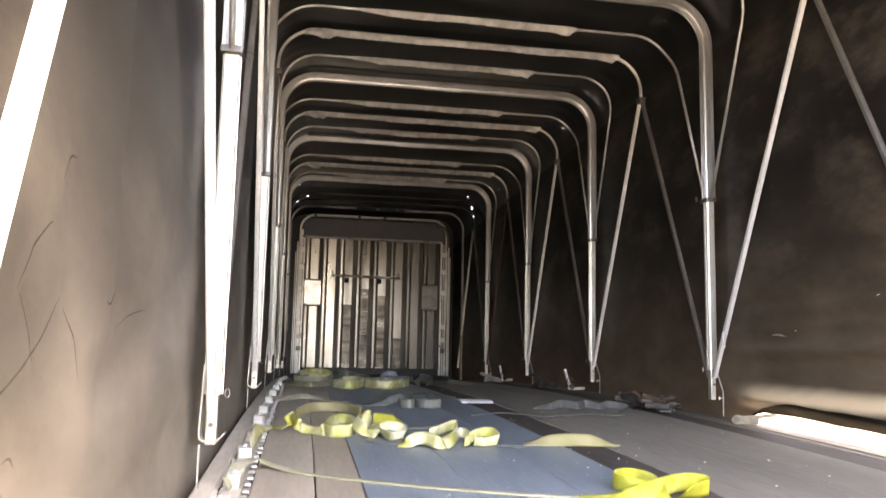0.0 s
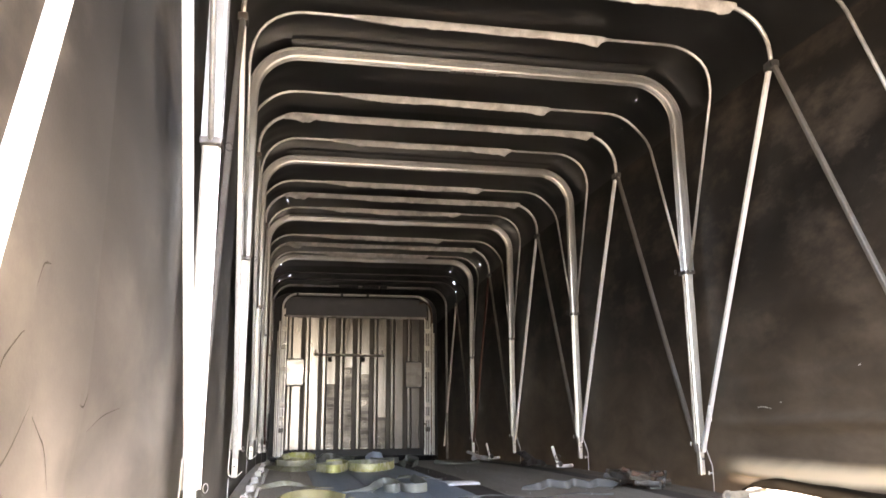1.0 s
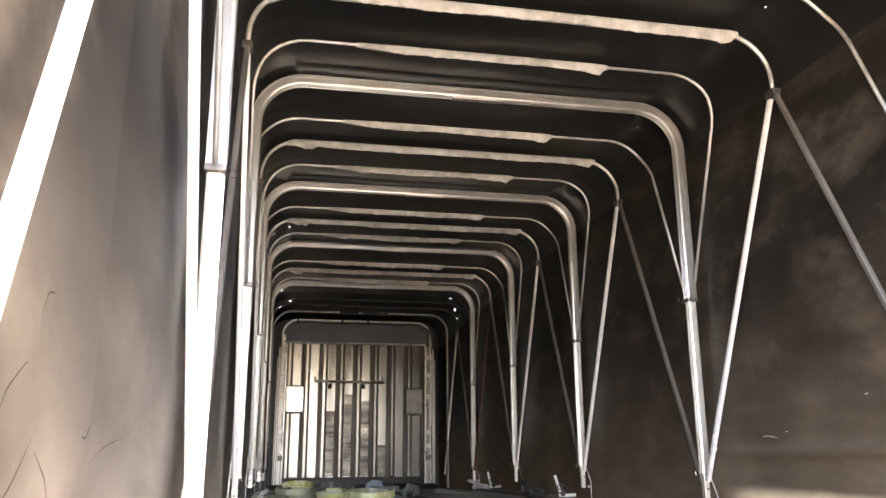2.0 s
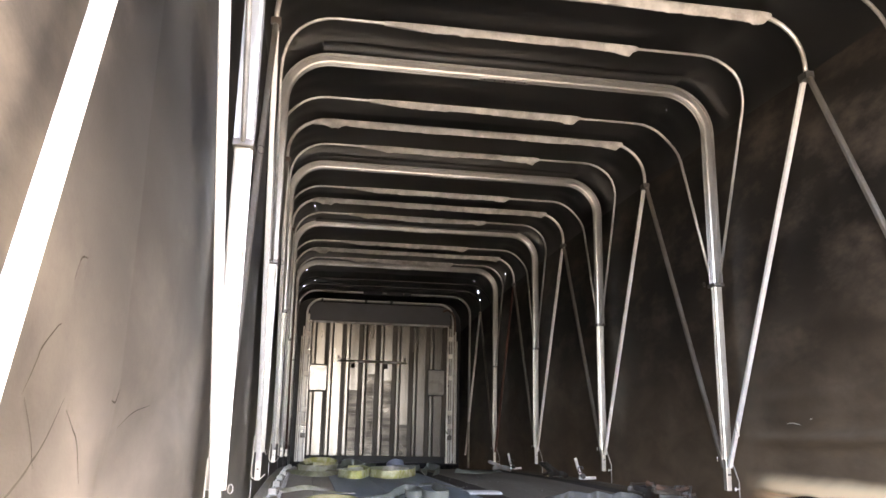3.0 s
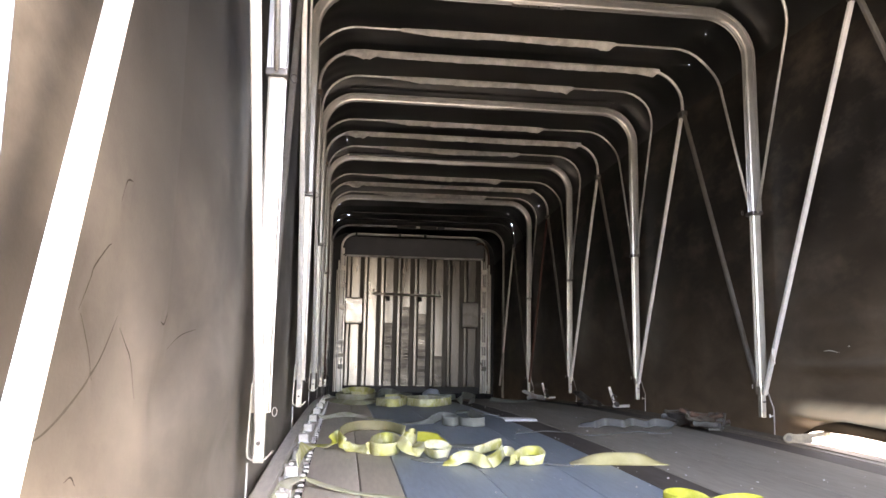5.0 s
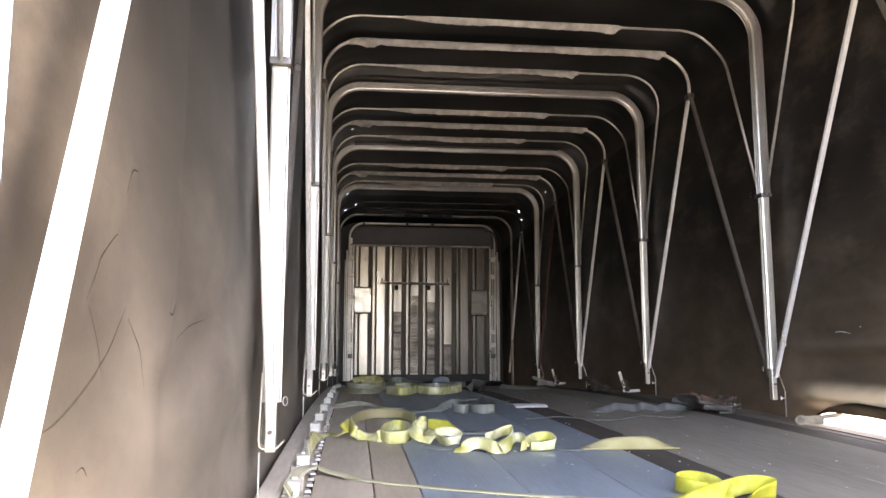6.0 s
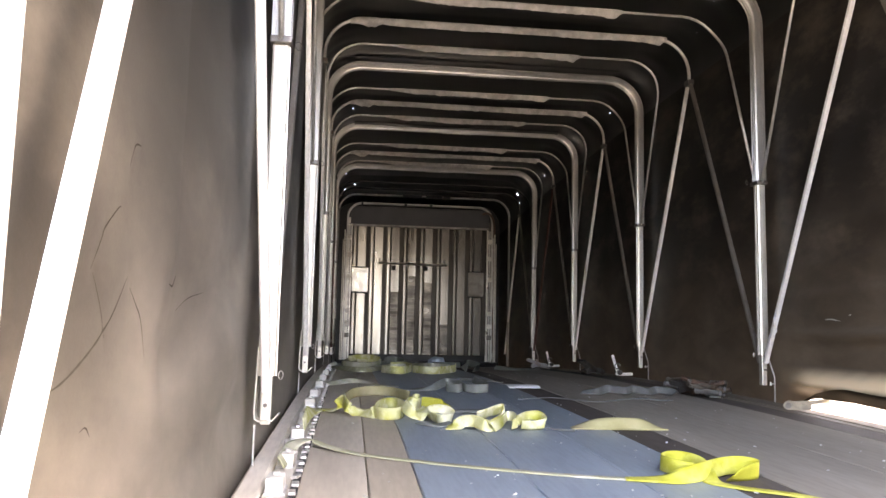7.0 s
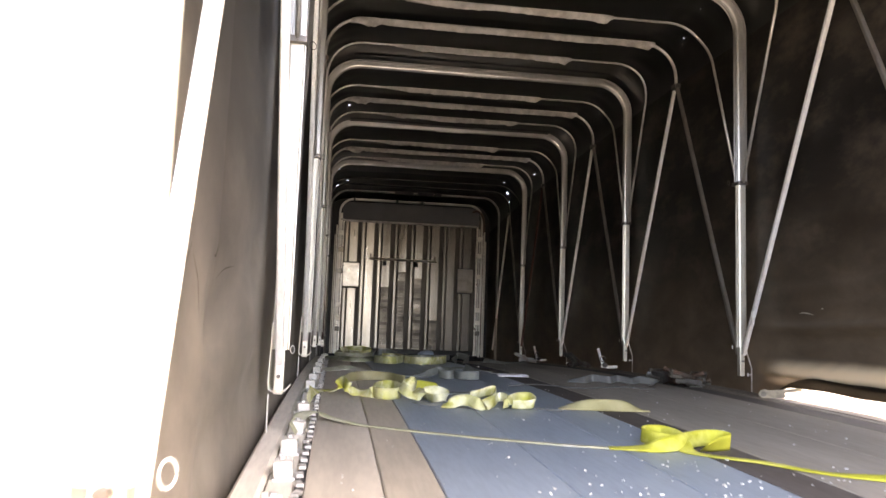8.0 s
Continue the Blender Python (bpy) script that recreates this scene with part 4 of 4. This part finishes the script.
# tangled bundle
ribbon("cargo_strap", [(0.070, 2.87, 0.032, 80), (0.075, 3.02, 0.056, 75), (0.080, 3.22, 0.048, 45), (0.102, 3.43, 0.013, 8), (0.146, 3.43, 0.013, 8), (0.175, 3.36, 0.035, 35), (0.192, 3.35, 0.073, 62), (0.207, 3.42, 0.081, 85), (0.222, 3.30, 0.065, 72), (0.246, 3.30, 0.035, 50), (0.286, 3.29, 0.019, 32), (0.320, 3.23, 0.029, 60), (0.333, 3.24, 0.039, 88), (0.354, 3.43, 0.039, 92), (0.397, 3.56, 0.039, 92), (0.444, 3.56, 0.039, 90), (0.468, 3.42, 0.039, 90), (0.447, 3.23, 0.039, 92), (0.402, 3.17, 0.039, 92), (0.356, 3.18, 0.039, 92), (0.334, 3.25, 0.042, 92)], 0.088, YELLOW, "yellow webbing strap looped over the rail and curled")
ribbon("cargo_strap", [(0.218, 3.78, 0.039, 80), (0.248, 3.96, 0.045, 88), (0.315, 4.10, 0.045, 92), (0.391, 4.12, 0.045, 92), (0.465, 4.07, 0.042, 90), (0.518, 3.92, 0.032, 70), (0.537, 3.93, 0.019, 40)], 0.090, YELLOW_FADED, "faded cream webbing strap bowed on its edge")
ribbon("cargo_strap", [(0.498, 3.43, 0.048, 92), (0.510, 3.51, 0.065, 92), (0.529, 3.55, 0.074, 90), (0.547, 3.53, 0.065, 92), (0.527, 3.38, 0.065, 80), (0.486, 3.35, 0.089, 62), (0.455, 3.25, 0.094, 52), (0.466, 3.17, 0.073, 52), (0.492, 3.15, 0.045, 50), (0.518, 3.17, 0.023, 40), (0.539, 3.16, 0.016, 30)], 0.088, YELLOW, "yellow webbing strap twisted over the ring")
ribbon("cargo_strap", [(0.564, 3.64, 0.039, 80), (0.612, 3.64, 0.032, 66), (0.661, 3.63, 0.019, 45), (0.690, 3.65, 0.010, 20)], 0.085, YELLOW_BRIGHT, "short yellow olive webbing strap behind the bundle")
ribbon("cargo_strap", [(0.525, 3.31, 0.048, 35), (0.546, 3.19, 0.055, 45), (0.584, 3.20, 0.071, 55), (0.625, 3.18, 0.065, 60), (0.643, 3.13, 0.045, 60), (0.628, 3.07, 0.035, 80), (0.589, 3.06, 0.032, 80), (0.561, 3.15, 0.029, 70), (0.551, 3.28, 0.023, 60)], 0.072, YELLOW, "worn yellow webbing strap folded into a flat loop")
ribbon("cargo_strap", [(0.604, 3.41, 0.006, 6), (0.681, 3.44, 0.010, 8), (0.760, 3.43, 0.013, 10), (0.827, 3.41, 0.019, 18)], 0.090, GREY_WEB, "flat dirty green webbing strap behind the bundle")
ribbon("cargo_strap", [(0.597, 2.94, 0.006, 10), (0.629, 2.93, 0.023, 35), (0.663, 2.95, 0.045, 66), (0.700, 2.93, 0.052, 72), (0.728, 2.88, 0.042, 66), (0.758, 2.89, 0.026, 55), (0.797, 2.96, 0.035, 70), (0.844, 3.07, 0.055, 80), (0.852, 3.15, 0.081, 84), (0.809, 3.11, 0.081, 75), (0.756, 3.04, 0.071, 66), (0.726, 3.03, 0.058, 60)], 0.084, YELLOW, "bright yellow webbing strap folded, pale highlights in its colour")
ribbon("cargo_strap", [(0.760, 2.86, 0.032, 60), (0.800, 2.93, 0.042, 75), (0.849, 3.06, 0.055, 86), (0.872, 3.03, 0.058, 90), (0.866, 2.93, 0.048, 88), (0.837, 2.89, 0.042, 80)], 0.07, YELLOW, "small pale yellow webbing loop standing on edge")
ribbon("cargo_strap", [(0.863, 2.92, 0.058, 72), (0.921, 3.01, 0.068, 66), (0.967, 3.01, 0.071, 66), (0.973, 2.93, 0.048, 74), (0.928, 2.92, 0.032, 66), (0.879, 2.92, 0.035, 60)], 0.07, YELLOW, "yellow webbing strap end folded on itself")
ribbon("cargo_strap", [(0.507, 3.08, 0.006, 6), (0.565, 3.00, 0.006, 6), (0.635, 3.04, 0.008, 12)], 0.090, GREY_WEB, "flat dark olive webbing strap under the bundle")
ribbon("cargo_strap", [(1.085, 2.97, 0.003, 0), (1.12, 2.965, 0.006, 18), (1.16, 2.955, 0.02, 42), (1.21, 2.945, 0.032, 66), (1.27, 2.94, 0.04, 84), (1.33, 2.94, 0.034, 72), (1.38, 2.945, 0.022, 46), (1.42, 2.955, 0.008, 20), (1.46, 2.965, 0.003, 0)], 0.088, YELLOW_FADED, "worn cream yellow webbing strap arched on its edge")
# thin cord between the bundle and the arched strap
bm = bmesh.new()
add_sweep(bm, [(p[0], p[1], camber(p[1]) + 0.004) for p in smooth_path([(0.98, 2.95), (1.03, 2.92), (1.08, 2.9)])], disc(0.004, 6), (0, 0, 1))
tagged(part("cord", bm, CORD), "short thin grey cord on the deck", "cord")
bm = bmesh.new()
add_sweep(bm, [(p[0], p[1], camber(p[1]) + 0.004) for p in smooth_path([(1.1, 4.0), (1.2, 4.07), (1.3, 4.12), (1.4, 4.02), (1.47, 3.93), (1.58, 3.97), (1.68, 4.06), (1.8, 4.12), (1.88, 4.03), (1.95, 4.05)])], disc(0.0032, 6), (0, 0, 1))
tagged(part("cord", bm, CORD), "long thin grey cord wandering over the planks", "cord")
# further straps
ribbon("cargo_strap", [(0.1, 4.75, 0.02, 20), (0.17, 4.9, 0.02, 30), (0.24, 5.0, 0.025, 40), (0.32, 4.95, 0.01, 20), (0.42, 4.8, 0.004, 0), (0.52, 4.75, 0.004, 0)], 0.08, YELLOW_WORN,
       "short worn cream webbing strap by the toothed strip")
ribbon("cargo_strap", [(0.55, 4.5, 0.004, 0), (0.7, 4.52, 0.015, 25), (0.76, 4.65, 0.035, 60), (0.82, 4.75, 0.05, 75), (0.865, 4.65, 0.05, 85), (0.87, 4.45, 0.045, 90),
                       (0.83, 4.34, 0.045, 90), (0.78, 4.4, 0.045, 88), (0.79, 4.55, 0.045, 85)], 0.09, GREY_WEB, "dirty grey green webbing strap curled on edge")
ribbon("cargo_strap", [(1.02, 5.0, 0.06, 60), (1.0, 4.8, 0.07, 80), (1.02, 4.6, 0.05, 88), (1.01, 4.4, 0.045, 90), (0.94, 4.32, 0.045, 90), (0.88, 4.38, 0.045, 90), (0.88, 4.55, 0.045, 85)], 0.09, GREY_WEB,
       "dirty grey webbing strap coiled on edge")
ribbon("cargo_strap", [(0.98, 5.35, 0.02, 20), (1.06, 5.3, 0.03, 15), (1.16, 5.22, 0.02, 0), (1.25, 5.2, 0.004, 0)], 0.1, GREY_WEB, "flat pale grey webbing strap lying by the paper")
ribbon("cargo_strap", [(1.56, 4.42, 0.01, 20), (1.64, 4.36, 0.03, 60), (1.72, 4.44, 0.045, 85), (1.8, 4.36, 0.04, 70), (1.88, 4.46, 0.045, 84), (1.95, 4.4, 0.03, 50), (2.03, 4.46, 0.04, 80), (2.1, 4.38, 0.02, 40), (2.02, 4.28, 0.004, 10)], 0.08, CORD,
       "dim grey webbing strap curved on its edge")
ribbon("cargo_strap", [(0.060, 7.20, 0.016, 20), (0.147, 6.82, 0.019, 35), (0.260, 6.42, 0.023, 45), (0.390, 6.47, 0.023, 40), (0.520, 6.95, 0.023, 30)], 0.100, YELLOW_WORN, "pale worn webbing strap trailing over the deck")
ribbon("cargo_strap", [(0.486, 6.34, 0.048, 84), (0.571, 6.12, 0.048, 86), (0.667, 6.20, 0.052, 88), (0.755, 6.70, 0.055, 90), (0.730, 7.20, 0.058, 88), (0.600, 7.20, 0.055, 86)], 0.110, YELLOW, "yellow webbing strap standing in a half loop")
ribbon("cargo_strap", [(0.742, 6.43, 0.048, 86), (0.825, 6.20, 0.048, 88), (0.954, 6.22, 0.052, 90), (1.110, 6.60, 0.055, 88), (1.200, 7.20, 0.058, 84)], 0.110, YELLOW, "yellow webbing strap standing on its edge")
ribbon("cargo_strap", [(0.160, 7.40, 0.048, 85), (0.200, 7.75, 0.081, 88), (0.320, 7.90, 0.129, 82), (0.450, 7.80, 0.129, 76), (0.520, 7.50, 0.081, 80), (0.420, 7.22, 0.048, 84), (0.280, 7.20, 0.048, 84), (0.170, 7.35, 0.058, 86)], 0.110, YELLOW_WORN, "faded webbing strap coiled in a loose ring")
ribbon("cargo_strap", [(0.220, 7.60, 0.129, 60), (0.320, 7.75, 0.153, 70), (0.440, 7.70, 0.153, 75), (0.500, 7.50, 0.121, 60), (0.420, 7.35, 0.097, 50), (0.300, 7.40, 0.105, 50)], 0.100, YELLOW, "yellow webbing strap heaped on a coil")
ribbon("cargo_strap", [(0.550, 7.50, 0.065, 85), (0.600, 7.80, 0.121, 85), (0.700, 7.90, 0.121, 85), (0.760, 7.60, 0.073, 84), (0.640, 7.40, 0.048, 84)], 0.110, GREY_WEB, "dull green webbing strap coiled on the deck")
ribbon("cargo_strap", [(1.200, 6.70, 0.032, 40), (1.300, 7.20, 0.056, 80), (1.360, 7.50, 0.097, 88), (1.420, 7.20, 0.065, 86), (1.300, 6.75, 0.032, 60)], 0.110, GREY_WEB, "pale grey webbing strap end standing up")
ribbon("cargo_strap", [(1.1, 8.3, 0.05, 85), (1.14, 8.0, 0.05, 88), (1.26, 7.9, 0.05, 85), (1.36, 8.05, 0.05, 85), (1.3, 8.3, 0.05, 85)], 0.1, GREY_WEB, "grey webbing strap coiled on its edge")
ribbon("cargo_strap", [(1.62, 7.5, 0.03, 60), (1.75, 7.3, 0.02, 20), (1.95, 7.4, 0.02, 10), (2.1, 7.7, 0.03, 30)], 0.09, GREY_WEB, "grey webbing strap trailing to the deck edge")

ribbon("cargo_strap", [(1.0, 9.6, 0.05, 80), (1.1, 9.2, 0.06, 70), (1.3, 9.0, 0.05, 60), (1.5, 9.3, 0.06, 75), (1.7, 9.1, 0.05, 50), (1.9, 9.4, 0.06, 80)], 0.1, BLACK_WEB, "black webbing strap in a tangle by the bulkhead")
ribbon("cargo_strap", [(0.3, 10.2, 0.06, 85), (0.5, 9.8, 0.05, 60), (0.75, 9.9, 0.07, 80), (0.9, 10.3, 0.06, 85), (0.7, 10.6, 0.05, 70)], 0.1, BLACK_WEB, "black webbing strap coiled far down the deck")
ribbon("cargo_strap", [(1.5, 10.4, 0.06, 85), (1.7, 10.0, 0.07, 70), (2.0, 10.1, 0.05, 60), (2.2, 10.5, 0.06, 85)], 0.1, BLACK_WEB, "black webbing strap heaped before the sill")
ribbon("cargo_strap", [(0.2, 8.7, 0.05, 85), (0.35, 8.3, 0.06, 75), (0.6, 8.4, 0.05, 60), (0.85, 8.8, 0.06, 80), (0.95, 8.5, 0.05, 70)], 0.1, GREY_WEB, "olive webbing strap looped loosely on the deck")
ribbon("cargo_strap", [(0.4, 7.2, 0.02, 20), (0.6, 7.1, 0.04, 60), (0.8, 7.2, 0.05, 80), (1.0, 7.5, 0.05, 85), (1.15, 7.3, 0.04, 60)], 0.09, YELLOW_WORN, "faded olive yellow webbing strap bent over the planks")

# ---------------------------------------------------------------- a crumpled bag near the bulkhead
bm = bmesh.new()
bmesh.ops.create_uvsphere(bm, u_segments=20, v_segments=12, radius=0.1)
for v in bm.verts:
    v.co *= 1 + 0.28 * noise.noise(v.co * 14)
    v.co.z = max(-0.045, v.co.z * 0.62)
bag = part("plastic_bag", bm, BAG, smooth=True)
bag.matrix_basis = pose(1.2, 8.75, camber(8.75) + 0.046)
tagged(bag, "small crumpled pale blue plastic bag on the deck", "bag")

# ---------------------------------------------------------------- paper
bm = bmesh.new()
FOLD = ((0, 0.003), (0.02, 0.012), (0.1, 0.016), (0.2, 0.012), (0.3, 0.006))
gr = [[bm.verts.new((1.195 + 0.2 * i / 6, 4.72 + dy + 0.01 * i / 6, camber(4.9) + dz + 0.002 * noise.noise((i * 0.5, k * 0.6, 2)))) for k, (dy, dz) in enumerate(FOLD)] for i in range(7)]
for p, q in zip(gr, gr[1:]):
    for k in range(4):
        bm.faces.new((p[k], p[k + 1], q[k + 1], q[k]))
sheet = part("paper_sheet", bm, PAPER)
sheet.modifiers.new("thickness", "SOLIDIFY").thickness = 0.002
tagged(sheet, "folded blank white sheet lying on the deck", "paper")

# ---------------------------------------------------------------- load binders and ratchets by the right edge
def ratchet_buckle(m, label, handle=35, metal=None):
    metal = metal or STEEL
    th = empty("ratchet_buckle", label, "ratchet", "ratchet buckles")
    for s in (-1, 1):
        bm = bmesh.new()
        add_sweep(bm, [(-0.09, s * 0.028, 0.012), (-0.05, s * 0.03, 0.03), (0.02, s * 0.03, 0.035), (0.07, s * 0.03, 0.02)], rect(0.004, 0.036, 0.001), (0, 1, 0))
        part("side_plate", bm, metal, th)
        bm = bmesh.new()
        add_sweep(bm, [(-0.01, s * 0.036, 0.035), (0.11 * math.cos(radians(handle)), s * 0.036, 0.035 + 0.13 * math.sin(radians(handle)))], rect(0.004, 0.024, 0.001), (0, 1, 0))
        part("handle_plate", bm, metal, th)
    for x, z, r in ((-0.085, 0.014, 0.007), (-0.01, 0.035, 0.016), (0.065, 0.022, 0.007), (0.11 * math.cos(radians(handle)), 0.035 + 0.13 * math.sin(radians(handle)), 0.011)):
        bm = bmesh.new()
        add_sweep(bm, [(x, -0.04, z), (x, 0.04, z)], disc(r, 10), (1, 0, 0))
        part("spindle", bm, STEEL, th)
    bm = bmesh.new()
    add_sweep(bm, [(-0.01, 0, 0.035 - 0.017), (-0.04, 0, 0.012), (-0.12, 0, 0.006)], rect(0.05, 0.004, 0.001), (0, 1, 0))
    part("webbing", bm, GREY_WEB, th, "short grey webbing tail")
    th.matrix_basis = m @ Matrix.Scale(1.2, 4)
    return th


ratchet_buckle(pose(2.24, 4.42, camber(4.42) + 0.002, 0, 0, 120), "grimy ratchet buckle in a heap of gear", 8)
ratchet_buckle(pose(2.32, 4.3, camber(4.3) + 0.002, 0, 0, 60), "grimy ratchet buckle half folded in a heap", 12)
ratchet_buckle(pose(2.37, 4.55, camber(4.55) + 0.002, 0, 0, 150), "dull ratchet buckle beside loose iron bars", 5)
ratchet_buckle(pose(2.3, 6.6, camber(6.6), 0, 0, 200), "dull ratchet buckle by the bow foot", 30)
ratchet_buckle(pose(2.28, 8.4, camber(8.4), 0, 0, 160), "dull ratchet buckle far down the deck", 20)



def flat_buckle(m, label):
    """A closed ratchet buckle lying on its side plates: drum and toothed wheel at one end, a long looped handle at the other."""
    th = empty("ratchet_buckle", label, "ratchet", "ratchet buckles")
    for yy in (-0.024, 0.024):
        bm = bmesh.new()
        rim = [(-0.062 + 0.024 * math.cos(q), 0.024 + 0.02 * math.sin(q)) for q in np.linspace(math.pi / 2, math.pi * 1.5, 8)] + [(0.03, 0.008), (0.042, 0.014), (0.04, 0.03), (0.02, 0.036), (-0.02, 0.042)]
        ends = [[bm.verts.new((u, yy + d, w)) for u, w in rim] for d in (-0.002, 0.002)]
        bm.faces.new(ends[0])
        bm.faces.new(ends[1][::-1])
        for i in range(len(rim)):
            bm.faces.new((ends[0][i], ends[0][i - 1], ends[1][i - 1], ends[1][i]))
        part("side_plate", bm, BRASSY, th)
        bm = bmesh.new()
        add_sweep(bm, [(-0.06 + 0.019 * math.cos(q), yy * 1.25, 0.025 + 0.019 * math.sin(q)) for q in np.linspace(0, 6.28, 17)], rect(0.008, 0.006, 0.001), (0, 1, 0), False)
        part("ratchet_wheel", bm, BRASSY, th)
    bm = bmesh.new()
    add_sweep(bm, [(-0.06, -0.03, 0.025), (-0.06, 0.03, 0.025)], disc(0.014, 10), (1, 0, 0))
    part("drum", bm, DARK_IRON, th)
    bm = bmesh.new()
    add_sweep(bm, [(0.0, -0.012, 0.026), (0.03, 0.0, 0.024)], rect(0.024, 0.012, 0.002), (0, 0, 1))
    part("pawl", bm, STEEL, th)
    loop = smooth_path([(-0.02, -0.03, 0.036), (0.04, -0.03, 0.042), (0.085, -0.028, 0.05), (0.112, -0.016, 0.052), (0.118, 0.0, 0.052), (0.112, 0.016, 0.052), (0.085, 0.028, 0.05), (0.04, 0.03, 0.042), (-0.02, 0.03, 0.036)], 5)
    bm = bmesh.new()
    add_sweep(bm, [tuple(p) for p in loop], rect(0.016, 0.005, 0.001), (0, 0, 1))
    part("handle", bm, BRASSY, th, "long looped tan handle")
    th.matrix_basis = m
    return th


flat_buckle(pose(2.415, 3.6, camber(3.6) + 0.004, 0, 0, -32), "grimy tan ratchet buckle lying closed by the deck edge")
rnd = random.Random(21)
for i in range(20):
    bm = bmesh.new()
    l, r = rnd.uniform(0.05, 0.1), rnd.uniform(0.011, 0.019)
    add_sweep(bm, [(-l, 0, 0), (-l + 0.012, 0, 0), (l - 0.012, 0, 0.003), (l, 0, 0.003)], disc(r, 9), (0, 1, 0))
    add_sweep(bm, [(-l - 0.004, 0, 0), (-l + 0.012, 0, 0)], disc(r * 1.3, 9), (0, 1, 0))
    x, y = rnd.uniform(2.18, 2.36), rnd.uniform(4.2, 4.62)
    bar = part("iron_bar", bm, RUST if i % 3 == 0 else ALU_DULL if i % 4 == 1 else DARK_IRON)
    bar.matrix_basis = pose(x, y, camber(y) + 0.02 + 0.017 * (i % 4), rnd.uniform(-8, 8), rnd.uniform(-20, 20), rnd.uniform(-62, -28))
    tagged(bar, "short rusty iron bar in a heap by the edge" if i % 3 == 0 else "short dark steel bar in a heap by the edge", "iron bar", "iron bars")


def lever(m, label):
    th = empty("lever_binder", label, "load binder", "lever binders")
    bm = bmesh.new()
    add_sweep(bm, [(0, 0, 0.02), (-0.02, 0.01, 0.07), (-0.05, 0.0, 0.15)], rect(0.02, 0.012, 0.003), (1, 0, 0))
    part("handle", bm, WHITE_PAINT, th, "bright zinc lever handle")
    bm = bmesh.new()
    add_sweep(bm, [(-0.02, 0, 0.02), (0.03, 0, 0.016), (0.11, 0.01, 0.018)], rect(0.022, 0.02, 0.004), (0, 1, 0))
    part("arm", bm, WHITE_PAINT, th)
    bm = bmesh.new()
    add_sweep(bm, [(0.0, -0.022, 0.03), (0.0, 0.022, 0.03)], disc(0.018, 10), (1, 0, 0))
    part("pivot", bm, STEEL, th)
    bm = bmesh.new()
    add_sweep(bm, [(-0.01 + 0.02 * math.cos(q), 0, 0.075 + 0.02 * math.sin(q)) for q in np.linspace(0, 5.5, 12)], disc(0.005, 6), (0, 1, 0))
    part("hook", bm, STEEL, th)
    th.matrix_basis = m @ Matrix.Scale(1.08, 4)
    return th


lever(pose(2.28, 5.85, camber(5.85) + 0.02, 0, 0, 10), "bright zinc lever load binder standing half open")
lever(pose(2.3, 8.0, camber(8.0) + 0.02, 0, 0, 25), "dull zinc lever load binder standing half open")

# ---------------------------------------------------------------- chips scattered on the planks
bm = bmesh.new()
rnd = random.Random(5)
for i in range(330):
    u = rnd.random()
    y = 1.5 + 5.5 * u ** 1.8
    x = rnd.gauss(1.15, 0.4) if rnd.random() < 0.7 else rnd.uniform(0.15, 2.2)
    if not 0.13 < x < 2.2:
        continue
    r = rnd.choice((0.0012, 0.0017, 0.0022, 0.0028)) if y > 2.1 or rnd.random() < 0.75 else rnd.uniform(0.002, 0.0042)
    m = pose(x, y, camber(y) + 0.001, rnd.uniform(-20, 20), rnd.uniform(-20, 20), rnd.uniform(0, 180))
    add_box(bm, -r, r * rnd.uniform(0.5, 1.4), -r, r, 0, r * 0.8, 0, m)
tagged(part("chips", bm, CHIP), "tiny pale chips scattered over the planks", "debris", kind="stuff")

# small white tie on the bright strut
bm = bmesh.new()
add_sweep(bm, smooth_path([(2.488, 3.955, 0.62), (2.47, 3.93, 0.645), (2.446, 3.89, 0.625), (2.44, 3.87, 0.59), (2.446, 3.88, 0.57)]), disc(0.006, 8), (0, 1, 0))
tagged(part("cable_tie", bm, WHITE_PAINT, smooth=True), "small white cable tie hooked on a strut", "cable tie")
